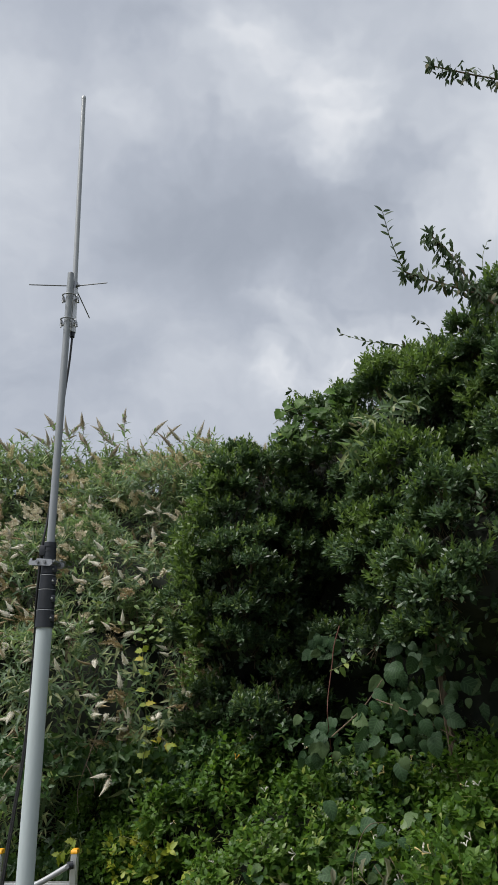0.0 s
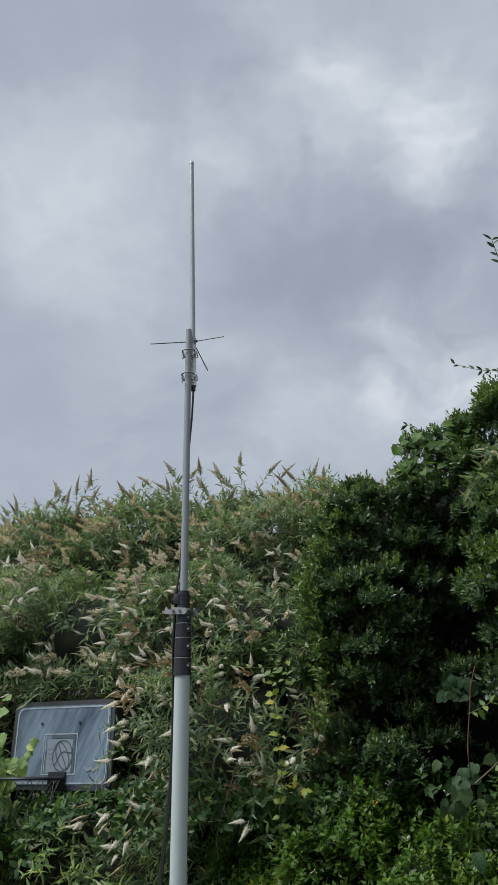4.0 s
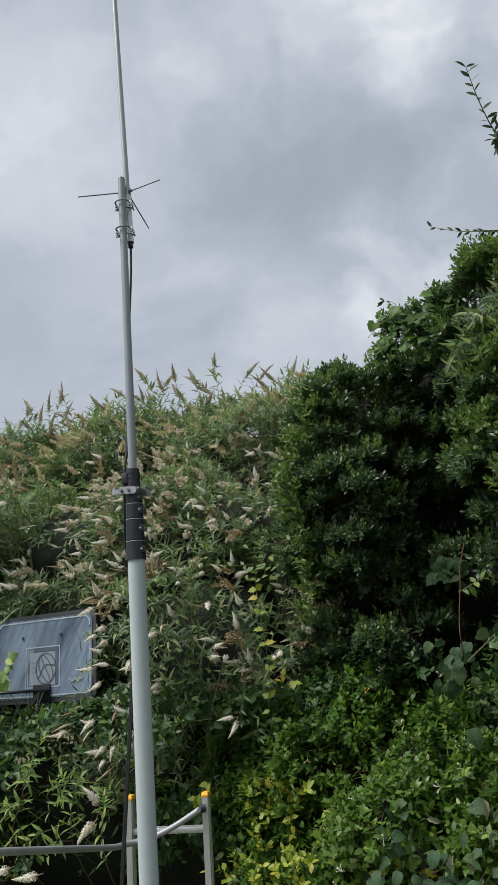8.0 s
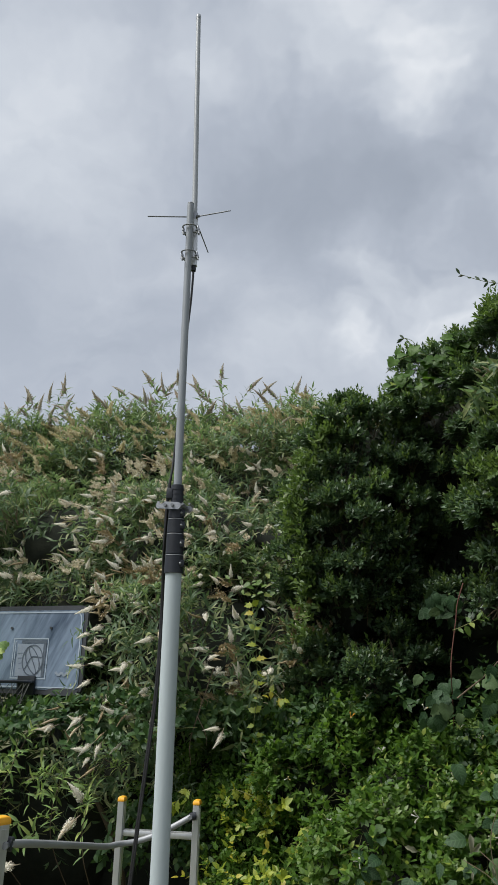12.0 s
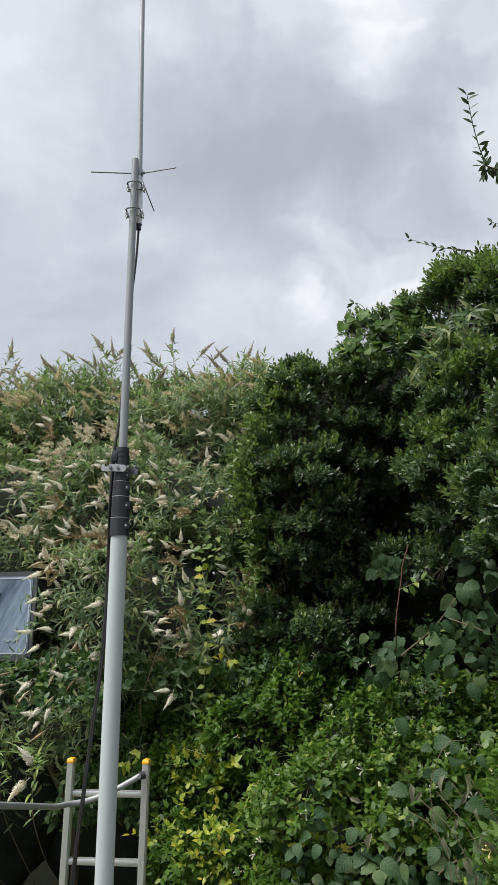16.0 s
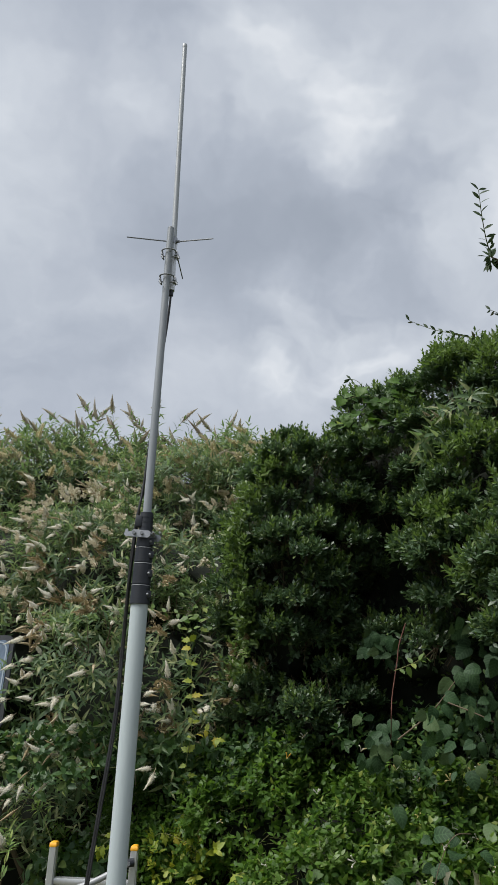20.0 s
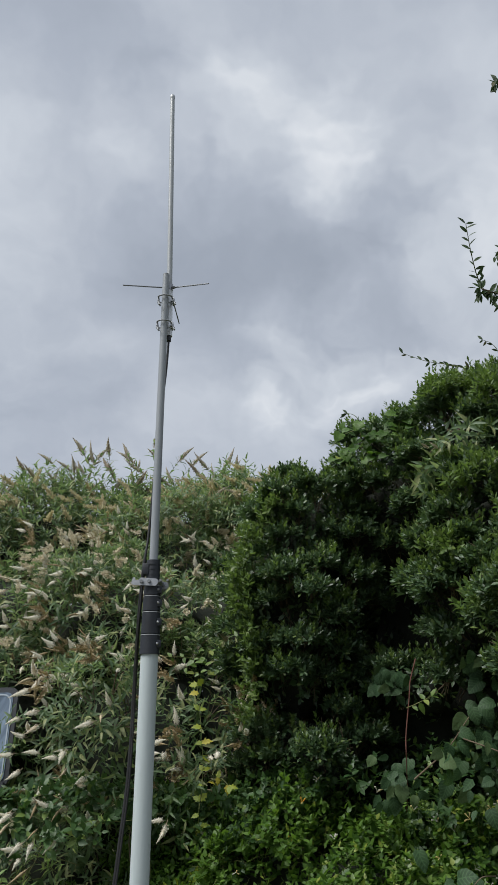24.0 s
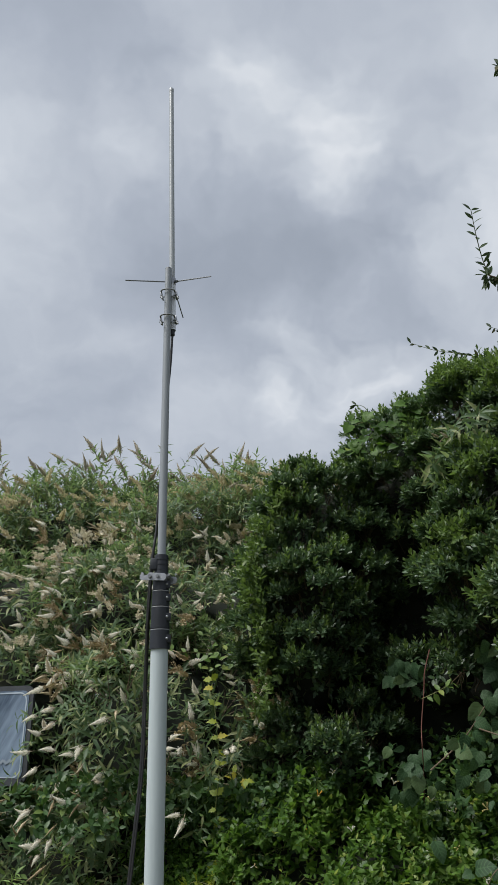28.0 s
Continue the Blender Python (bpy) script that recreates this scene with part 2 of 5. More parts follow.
M = {
    "hedge": leaf_material("glossy_dark_leaf", (0.034, 0.068, 0.033), (0.088, 0.150, 0.062), (0.15, 0.21, 0.065), 0.40, 0.2, 0.10, 0.5),
    "fresh": leaf_material("young_and_lit_hedge_leaf", (0.060, 0.110, 0.030), (0.130, 0.200, 0.052), (0.17, 0.23, 0.07), 0.45, 0.3, 0.1, 0.35),
    "buddleia": leaf_material("grey_green_leaf", (0.042, 0.090, 0.042), (0.162, 0.236, 0.112), (0.34, 0.37, 0.17), 0.48, 0.36, 0.22, 0.4),
    "bank": leaf_material("fresh_green_leaf", (0.035, 0.086, 0.016), (0.122, 0.224, 0.034), (0.25, 0.31, 0.05), 0.48, 0.34, 0.04, 0.32),
    "grape": leaf_material("lobed_climber_leaf", (0.11, 0.20, 0.065), (0.27, 0.38, 0.13), (0.38, 0.46, 0.13), 0.5, 0.36, 0.15, 0.3, None, 0.18),
    "ivy": leaf_material("climber_leaf", (0.085, 0.155, 0.035), (0.185, 0.285, 0.065), (0.29, 0.35, 0.09), 0.45, 0.36, 0.10),
    "broad": leaf_material("broad_dull_leaf", (0.020, 0.052, 0.022), (0.050, 0.096, 0.040), (0.10, 0.15, 0.06), 0.55, 0.22, 0.15, 0.25, None, 0.38),
    # ivy green with the shade at the feet of bush and hedge mixed in
    "deep": leaf_material("shade_dark_ivy_leaf", (0.026, 0.066, 0.024), (0.078, 0.150, 0.042), (0.16, 0.23, 0.06), 0.45, 0.25, 0.10, 0.35),
    "yellow": leaf_material("yellow_leaf", (0.18, 0.26, 0.025), (0.40, 0.44, 0.05), (0.50, 0.42, 0.05), 0.5, 0.35, 0.12),
    "small": leaf_material("small_olive_leaf", (0.095, 0.145, 0.026), (0.235, 0.290, 0.062), (0.36, 0.27, 0.10), 0.5, 0.28, 0.12),
    "tree": leaf_material("tree_leaf", (0.024, 0.048, 0.018), (0.065, 0.105, 0.038), (0.12, 0.11, 0.05), 0.5, 0.12, 0.08, 0.25),
    "dead": leaf_material("withered_leaf", (0.17, 0.17, 0.11), (0.31, 0.31, 0.22), None, 0.75, 0.2),
    "cream": leaf_material("cream_flower", (0.86, 0.82, 0.68), (0.94, 0.91, 0.82), (0.70, 0.58, 0.40), 0.75, 0.42, 0.08, 0.2, (0.25, 0.175, 0.09)),
    "brown": leaf_material("faded_flower", (0.27, 0.205, 0.115), (0.43, 0.345, 0.215), (0.58, 0.49, 0.34), 0.8, 0.12, 0.25, 0.2),
    "tan": leaf_material("pale_flower_bud", (0.44, 0.37, 0.25), (0.68, 0.59, 0.44), (0.36, 0.25, 0.14), 0.75, 0.3, 0.2, 0.2),
    "pale": leaf_material("pale_tan_flower", (0.64, 0.57, 0.43), (0.82, 0.75, 0.60), (0.40, 0.30, 0.20), 0.75, 0.2, 0.15, 0.2),
    "spent": leaf_material("spent_flower", (0.37, 0.32, 0.28), (0.57, 0.52, 0.48), (0.25, 0.19, 0.15), 0.8, 0.30, 0.2, 0.2),
    "orange": leaf_material("orange_flower", (0.60, 0.30, 0.03), (0.78, 0.46, 0.08), (0.70, 0.60, 0.30), 0.6, 0.3, 0.25, 0.3),
    "white": leaf_material("white_flower", (0.60, 0.58, 0.50), (0.80, 0.78, 0.72), (0.72, 0.58, 0.22), 0.6, 0.3, 0.25, 0.3),
    # shade deep inside the plants, put into a dark colour
    "inner_shade": surface("inner_shade_dark", (0.018, 0.022, 0.018), (0.042, 0.046, 0.034), 9.0, 0.9, 0, 0.9, 45, 0.7, 0.2),
    "bark": surface("brown_bark", (0.10, 0.075, 0.050), (0.22, 0.17, 0.12), 14.0, 0.85, 0, 0.8, 120, 0.7, 0.3),
    "red_bark": surface("red_brown_stem", (0.10, 0.035, 0.028), (0.17, 0.08, 0.06), 20.0, 0.7, 0, 0.5, 120, 0.7, 0.3),
    "green_stem": surface("green_stem", (0.12, 0.15, 0.045), (0.22, 0.22, 0.09), 20.0, 0.6, 0, 0.4, 120, 0.7, 0.3),
    "tube": surface("pale_painted_fibreglass", (0.39, 0.445, 0.465), (0.515, 0.57, 0.585), 5.0, 0.52, 0, 0.06, 160, 0.5, 0.35, (1, 1, 0.12)),
    "pole": surface("grey_fibreglass_pole", (0.23, 0.25, 0.275), (0.31, 0.335, 0.365), 6.0, 0.42, 0, 0.06, 160, 0.5, 0.5, (1, 1, 0.15)),
    "whip": surface("white_grey_radome", (0.33, 0.35, 0.375), (0.41, 0.435, 0.46), 6.0, 0.4, 0, 0.04, 160, 0.4),
    "steel": surface("dull_zinc_steel", (0.30, 0.31, 0.33), (0.48, 0.49, 0.51), 25.0, 0.45, 0.85, 0.15, 220),
    "radial": surface("dark_weathered_steel", (0.15, 0.16, 0.17), (0.27, 0.28, 0.30), 4.0, 0.5, 0.3, 0.0, 20),
    "aluminium": surface("brushed_aluminium", (0.52, 0.53, 0.53), (0.70, 0.71, 0.71), 12.0, 0.40, 0.75, 0.12, 240, 0.6, 0.5, (1, 1, 0.1)),
    "greyrail": surface("grey_coated_tube", (0.23, 0.24, 0.25), (0.34, 0.35, 0.36), 9.0, 0.42, 0.1, 0.08, 160),
    "rubber": surface("black_rubber", (0.008, 0.010, 0.015), (0.022, 0.027, 0.038), 30.0, 0.5, 0, 0.2, 150),
    "cable": surface("black_cable_sheath", (0.010, 0.010, 0.012), (0.022, 0.022, 0.025), 30.0, 0.45, 0, 0.1, 150),
    "capyellow": surface("orange_yellow_plastic", (0.72, 0.34, 0.012), (0.85, 0.45, 0.03), 20.0, 0.5, 0, 0.1, 160),
    # the pale blue includes a painted reflection of the sky
    "board": surface("sky_tinted_smoky_plastic", (0.050, 0.074, 0.115), (0.27, 0.345, 0.455), 2.5, 0.36, 0, 0.02, 13, 1.0, 0.4, (2.8, 2.8, 0.28), (0, radians(30), 0)),
    "boardrim": surface("dark_moulded_plastic", (0.035, 0.038, 0.045), (0.07, 0.075, 0.085), 14.0, 0.5, 0, 0.1, 150),
    "line": surface("pale_blue_print", (0.34, 0.40, 0.47), (0.46, 0.52, 0.60), 14.0, 0.5, 0, 0.05, 150),
    "ink": surface("dark_print", (0.075, 0.095, 0.125), (0.12, 0.145, 0.18), 14.0, 0.5, 0, 0.05, 150),
    "print": surface("pale_print", (0.22, 0.26, 0.32), (0.32, 0.365, 0.43), 14.0, 0.5, 0, 0.05, 150),
    "net": surface("grey_net_cord", (0.05, 0.055, 0.05), (0.10, 0.105, 0.10), 30.0, 0.8, 0, 0.2, 200),
    "earth": surface("earth_and_grass", (0.055, 0.070, 0.025), (0.10, 0.085, 0.045), 1.2, 0.95, 0, 0.8, 30, 0.8, 0.2),
}

# ---- mesh helpers ----
rng = np.random.default_rng(7)


def unit(v):
    return v / np.maximum(np.linalg.norm(v, axis=-1, keepdims=True), 1e-9)


def link_mesh(name, mesh, mat, parent=None, label=""):
    mesh.materials.append(mat)
    ob = new(name, mesh)
    ob.parent = parent
    if label:
        tagged(ob, label)
    return ob


def part(name, bm, mat, parent=None, label="", smooth=True):
    mesh = bpy.data.meshes.new(name)
    bm.to_mesh(mesh)
    bm.free()
    if smooth:
        mesh.polygons.foreach_set("use_smooth", [True] * len(mesh.polygons))
        mesh.set_sharp_from_angle(angle=radians(40))
    return link_mesh(name, mesh, mat, parent, label)


def array_mesh(name, verts, loops, starts):
    """A mesh from arrays of places, corners and first corners."""
    mesh = bpy.data.meshes.new(name)
    mesh.vertices.add(len(verts))
    mesh.vertices.foreach_set("co", np.ascontiguousarray(verts, np.float32).ravel())
    mesh.loops.add(len(loops))
    mesh.loops.foreach_set("vertex_index", np.ascontiguousarray(loops, np.int32))
    mesh.polygons.add(len(starts))
    mesh.polygons.foreach_set("loop_start", np.ascontiguousarray(starts, np.int32))
    mesh.update(calc_edges=True)
    return mesh


def blade(stations, fold=0.25, droop=0.12):
    """A leaf outline: (how far along, half width) between base and tip. Verts as along, across, up."""
    verts, faces = [(0, 0, 0)], []
    for a, w in stations:
        sag = -droop * a * a
        verts += [(a, w, fold * w + sag), (a, 0, sag), (a, -w, fold * w + sag)]
    verts.append((1, 0, -droop))
    tip, n = len(verts) - 1, len(stations)
    faces += [(0, 2, 1), (0, 3, 2)]
    for k in range(n - 1):
        i, j = 1 + 3 * k, 4 + 3 * k
        faces += [(i, i + 1, j + 1, j), (i + 1, i + 2, j + 2, j + 1)]
    i = 1 + 3 * (n - 1)
    faces += [(i, i + 1, tip), (i + 1, i + 2, tip)]
    return np.array(verts, float), faces


def fan(outline, fold=0.12, droop=0.10):
    """A broad leaf from half its outline, (along, across) from the stalk round to the tip, mirrored."""
    half = list(outline)
    ring = half + [(a, -c) for a, c in half[-2::-1] if c > 0.001]
    n = len(ring)
    verts = [(0.40, 0, -0.03)]
    for k, (a, c) in enumerate(ring):       # a swelling between the veins
        verts.append((0.40 + (a - 0.40) * 0.55, c * 0.55, 0.012 + 0.02 * (k % 2) + fold * abs(c) * 0.4 - droop * a * a * 0.4))
    for k, (a, c) in enumerate(ring):
        verts.append((a, c, fold * abs(c) - droop * a * a + 0.03 * math.sin(k * 2.4)))
    faces = [(0, 1 + k, 1 + (k + 1) % n) for k in range(n)]
    faces += [(1 + k, 1 + n + k, 1 + n + (k + 1) % n, 1 + (k + 1) % n) for k in range(n)]
    return np.array(verts, float), faces


LANCE = blade(((0.27, 0.108), (0.62, 0.088)), 0.35, 0.40)
SLIP = blade(((0.55, 0.215),), 0.25, 0.10)
OVAL = blade(((0.30, 0.20), (0.68, 0.205)), 0.20, 0.10)
OVATE = blade(((0.25, 0.27), (0.62, 0.23)), 0.18, 0.16)
HEART = fan(((0.0, 0.0), (-0.09, 0.16), (-0.02, 0.36), (0.16, 0.46), (0.34, 0.44), (0.46, 0.46), (0.66, 0.30), (0.84, 0.20), (1.0, 0.0)), 0.16, 0.22)
ROUND = fan(((0.0, 0.0), (0.0, 0.16), (0.12, 0.33), (0.30, 0.40), (0.46, 0.38), (0.60, 0.36), (0.78, 0.24), (0.92, 0.09), (1.0, 0.0)), 0.14, 0.30)
CRUMPLED = blade(((0.10, 0.07), (0.26, 0.18), (0.42, 0.14), (0.62, 0.21), (0.82, 0.11)), 0.85, 0.30)
LOBED = fan(((0.02, 0.0), (-0.14, 0.20), (-0.02, 0.42), (0.18, 0.52), (0.30, 0.42), (0.50, 0.50), (0.64, 0.36), (0.78, 0.26), (1.0, 0.0)), 0.2, 0.25)
POINTED = fan(((0.02, 0.0), (-0.04, 0.22), (0.14, 0.22), (0.34, 0.44), (0.42, 0.25), (0.66, 0.30), (0.70, 0.17), (1.0, 0.0)), 0.1, 0.2)


def leaves(shape, place, along, face, size):
    """Arrays for many leaves of one shape: base, axis, facing and length of each."""
    verts, faces = shape
    n, k = len(place), len(verts)
    along = unit(along)
    across = unit(np.cross(face, along))
    up = np.cross(along, across)
    axes = np.stack([along, across, up], 1) * np.reshape(size, (-1, 1, 1))
    v = (place[:, None] + np.einsum("kj,njc->nkc", verts, axes)).reshape(-1, 3)
    corner = np.concatenate([np.array(f) for f in faces])
    first = np.cumsum([0] + [len(f) for f in faces[:-1]])
    loops = (corner[None] + k * np.arange(n)[:, None]).ravel()
    starts = (first[None] + len(corner) * np.arange(n)[:, None]).ravel()
    return v, loops, starts


def joined(*groups):
    v, l, s, nv, nl = [], [], [], 0, 0
    for verts, loops, starts in groups:
        v.append(verts), l.append(loops + nv), s.append(starts + nl)
        nv, nl = nv + len(verts), nl + len(loops)
    return np.concatenate(v), np.concatenate(l), np.concatenate(s)


def shoots(base, way, length, count, size, shape, open_deg=(70, 30), sag=0.0, lift=0.35, bare=0.15, jitter=0.25):
    """Leafy shoots: opposite pairs, each turned from the last, flatter to the stem towards the tip."""
    n = len(base)
    way = unit(way)
    length, size = np.broadcast_to(length, n), np.broadcast_to(size, n)
    side = unit(np.cross(way, rng.normal(size=(n, 3))))
    other = np.cross(way, side)
    place, along, face, long = [], [], [], []
    for k in range(count):
        f = bare + (1 - bare) * (k // 2 + 1) / ((count + 1) // 2)
        turn = (k % 2) * np.pi + (k // 2) * np.pi / 2 + rng.normal(0, 0.3, n)
        out = np.cos(turn)[:, None] * side + np.sin(turn)[:, None] * other
        o = np.radians(open_deg[0] + (open_deg[1] - open_deg[0]) * f + rng.normal(0, 10, n))[:, None]
        axis = np.cos(o) * way + np.sin(o) * out + rng.normal(0, jitter * 0.5, (n, 3))
        top = np.sin(o) * way - np.cos(o) * out + np.array([0, 0, lift]) + rng.normal(0, jitter, (n, 3))
        p = base + way * (length * f)[:, None]
        p[:, 2] -= sag * length * f * f
        place.append(p), along.append(axis), face.append(top)
        long.append(size * (1.05 - 0.35 * f) * rng.uniform(0.75, 1.2, n))
    return leaves(shape, np.concatenate(place), np.concatenate(along), np.concatenate(face), np.concatenate(long))


def lumps(points, scale, seed):
    return np.array([noise.noise(Vector(p) * scale + Vector((seed, seed * 0.7, -seed))) for p in points])


def budded(lobes, count, least, most, seed, floor=0.0, roof=9.0):
    """The lobes with smaller ones budding from the side that is seen, below the top."""
    r = np.random.default_rng(seed)
    made = list(lobes)
    while len(made) < len(lobes) + count:
        l = lobes[r.integers(0, len(lobes))]
        d = unit(r.normal(size=3))
        if d[1] > 0.1 or not -0.6 < d[2] < 0.62:
            continue
        k = r.uniform(least, most)
        z = l[2] + l[5] * d[2] * 0.92
        if z < floor or z > roof:
            continue
        made.append((*(np.array(l[:3]) + np.array(l[3:]) * d * 0.92), k * 1.15, k, k * 0.72))
    return made


def skin(lobes, count, rough=0.16, scale=2.4, depth=0.22, seed=1.0, low=-0.85, hollows=()):
    """Places and outward ways over the joined surface of ellipsoids, lumpy, most of them on the side that is seen."""
    centre = np.array([l[:3] for l in lobes], float)
    radii = np.array([l[3:] for l in lobes], float)
    area = (radii[:, 0] * radii[:, 2] + radii[:, 1] * radii[:, 2] + radii[:, 0] * radii[:, 1])
    many = count * 8
    pick = rng.choice(len(lobes), many, p=area / area.sum())
    d = unit(rng.normal(size=(many, 3)))
    keep = (d[:, 2] > low) & ((d[:, 1] < 0.35) | (rng.random(many) < 0.12))
    pick, d = pick[keep], d[keep]
    p = centre[pick] + radii[pick] * d
    n = unit(d / radii[pick])
    inside = np.zeros(len(p), bool)
    for c, r in zip(centre, radii):
        inside |= (((p - c) / r) ** 2).sum(1) < 0.86
    for x, y, z, r in hollows:
        inside |= ((p - np.array((x, y, z))) ** 2).sum(1) < r * r
    p, n = p[~inside][:count], n[~inside][:count]
    bump = lumps(p, scale, seed) * rough + lumps(p, scale * 2.7, seed + 3) * rough * 0.45
    p = p + n * bump[:, None]
    p = p - n * (depth * rng.random(len(p)) ** 1.6)[:, None]
    return p, n, bump


def ball(bm, centre, radii, seed, rough=0.2, steps=3):
    made = bmesh.ops.create_icosphere(bm, subdivisions=steps, radius=1.0)["verts"]
    for v in made:
        k = 1 + rough * noise.noise(v.co * 2.1 + Vector((seed, 0, 0))) + rough * 0.4 * noise.noise(v.co * 6 + Vector((0, seed, 0)))
        v.co = Vector((v.co.x * radii[0] * k + centre[0], v.co.y * radii[1] * k + centre[1], max(0.0, v.co.z * radii[2] * k + centre[2])))


# Solid dark balls stand in for the shade seen between the leaves.
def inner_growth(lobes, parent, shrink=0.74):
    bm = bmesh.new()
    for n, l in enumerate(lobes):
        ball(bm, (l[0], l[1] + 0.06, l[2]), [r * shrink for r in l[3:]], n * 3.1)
    tagged(part("inner_growth", bm, M["inner_shade"], parent, "solid lumpy core coloured dark for the shade inside the plant"), kind="stuff")


def tube(bm, points, radii, sides=8, cap=True):
    """A round tube along points, with one radius or one for each point."""
    pts = [Vector(p) for p in points]
    radii = [radii] * len(pts) if isinstance(radii, (int, float)) else list(radii)
    rings, ref = [], None
    for k, p in enumerate(pts):
        d = (pts[min(k + 1, len(pts) - 1)] - pts[max(k - 1, 0)]).normalized()
        if ref is None:
            ref = d.orthogonal().normalized()
        ref = (ref - d * ref.dot(d)).normalized()
        side = d.cross(ref)
        rings.append([bm.verts.new(p + (ref * math.cos(a) + side * math.sin(a)) * radii[k]) for a in (2 * math.pi * s / sides for s in range(sides))])
    for a, b in zip(rings, rings[1:]):
        for s in range(sides):
            bm.faces.new((a[s], a[(s + 1) % sides], b[(s + 1) % sides], b[s]))
    if cap:
        bm.faces.new(rings[0][::-1])
        bm.faces.new(rings[-1])
    return rings


def bend(points, steps=6):
    """A smooth line through points."""
    p = [Vector(q) for q in points]
    p = [2 * p[0] - p[1]] + p + [2 * p[-1] - p[-2]]
    out = []
    for a, b, c, d in zip(p, p[1:], p[2:], p[3:]):
        for k in range(steps):
            t = k / steps
            out.append(0.5 * (2 * b + (c - a) * t + (2 * a - 5 * b + 4 * c - d) * t * t + (3 * b - a - 3 * c + d) * t ** 3))
    return out + [p[-2]]


def box(bm, size, m=Matrix(), bevel=0.0):
    made = bmesh.ops.create_cube(bm, size=1.0, matrix=m @ Matrix.Diagonal((*size, 1)))["verts"]
    if bevel:
        edges = {e for v in made for e in v.link_edges}
        bmesh.ops.bevel(bm, geom=list(edges), offset=bevel, segments=2, profile=0.6, affect="EDGES")


def thing(name, at, label, category, group=""):
    ob = new(name)
    ob.empty_display_size = 0.1
    return tagged(ob, label, category, group)


# ---- ground ----
bm = bmesh.new()
bmesh.ops.create_grid(bm, x_segments=60, y_segments=60, size=1.0)
for v in bm.verts:
    far = v.co.copy()
    v.co.x = math.copysign(abs(far.x) ** 3 * 900 + abs(far.x) * 6, far.x)
    v.co.y = math.copysign(abs(far.y) ** 3 * 900 + abs(far.y) * 6, far.y)
    v.co.z = -0.01 + 0.02 * noise.noise(v.co * 0.7)
tagged(part("ground", bm, M["earth"]), "rough grass and bare earth", "ground", kind="structure")


# ---- the mast ----
LEAN = Vector((-0.002, -0.040, 1.0))          # the mast leans a little


def on_mast(z, dx=0.0, dy=0.0):
    return Vector((LEAN.x * (z - 1.842) + dx, LEAN.y * (z - 1.842) + dy, z))


mast = thing("antenna_mast", 0, "pale grey telescopic fibreglass mast with black sleeves", "mast")


def mast_tube(name, z0, z1, r0, r1, mat, label="", sides=28):
    bm = bmesh.new()
    tube(bm, [on_mast(z0 + (z1 - z0) * k / 8) for k in range(9)], [r0 + (r1 - r0) * k / 8 for k in range(9)], sides)
    return part(name, bm, mat, mast, label)


mast_tube("lower_tube", 0.0, 1.846, 0.0262, 0.0242, M["tube"], "pale green-grey lower tube")
mast_tube("upper_pole", 1.85, 3.082, 0.0128, 0.0114, M["pole"], "grey upper pole")
mast_tube("pole_cap", 3.082, 3.086, 0.0116, 0.0100, M["boardrim"])
for z0, z1, r in ((1.838, 1.892, 0.0283), (1.894, 1.955, 0.0268), (1.957, 2.000, 0.0255), (2.002, 2.030, 0.0240)):
    sleeve = mast_tube("sleeve", z0, z1, r, r - 0.0012, M["rubber"], "black rubber sleeve")
    bm = bmesh.new()
    tube(bm, [on_mast(z1 - 0.0026), on_mast(z1 - 0.0008)], [r - 0.0004, r - 0.0008], 28)
    part("sleeve_edge", bm, M["greyrail"], sleeve, "worn grey edge")
    bm = bmesh.new()
    box(bm, (0.014, 0.018, 0.022), Matrix.Translation(on_mast((z0 + z1) / 2, r * 0.86, -r * 0.30)) @ pose(0, 0, 0, 0, 0, 20), 0.003)
    part("sleeve_lug", bm, M["rubber"], sleeve)
    bm = bmesh.new()
    m = Matrix.Translation(on_mast((z0 + z1) / 2, r * 0.80, -r * 0.62))
    bmesh.ops.create_uvsphere(bm, u_segments=10, v_segments=6, radius=0.0042, matrix=m)
    part("screw", bm, M["steel"], sleeve, "bright screw head")
mast_tube("top_collar", 2.046, 2.103, 0.0200, 0.0190, M["rubber"], "black clamping collar")
for z in (2.060, 2.075, 2.090):
    bm = bmesh.new()
    tube(bm, [on_mast(z - 0.002), on_mast(z + 0.002)], 0.0206, 28)
    part("collar_rib", bm, M["rubber"], mast)
bm = bmesh.new()
box(bm, (0.020, 0.022, 0.034), Matrix.Translation(on_mast(2.075, -0.020, -0.008)), 0.004)
part("collar_lug", bm, M["rubber"], mast)
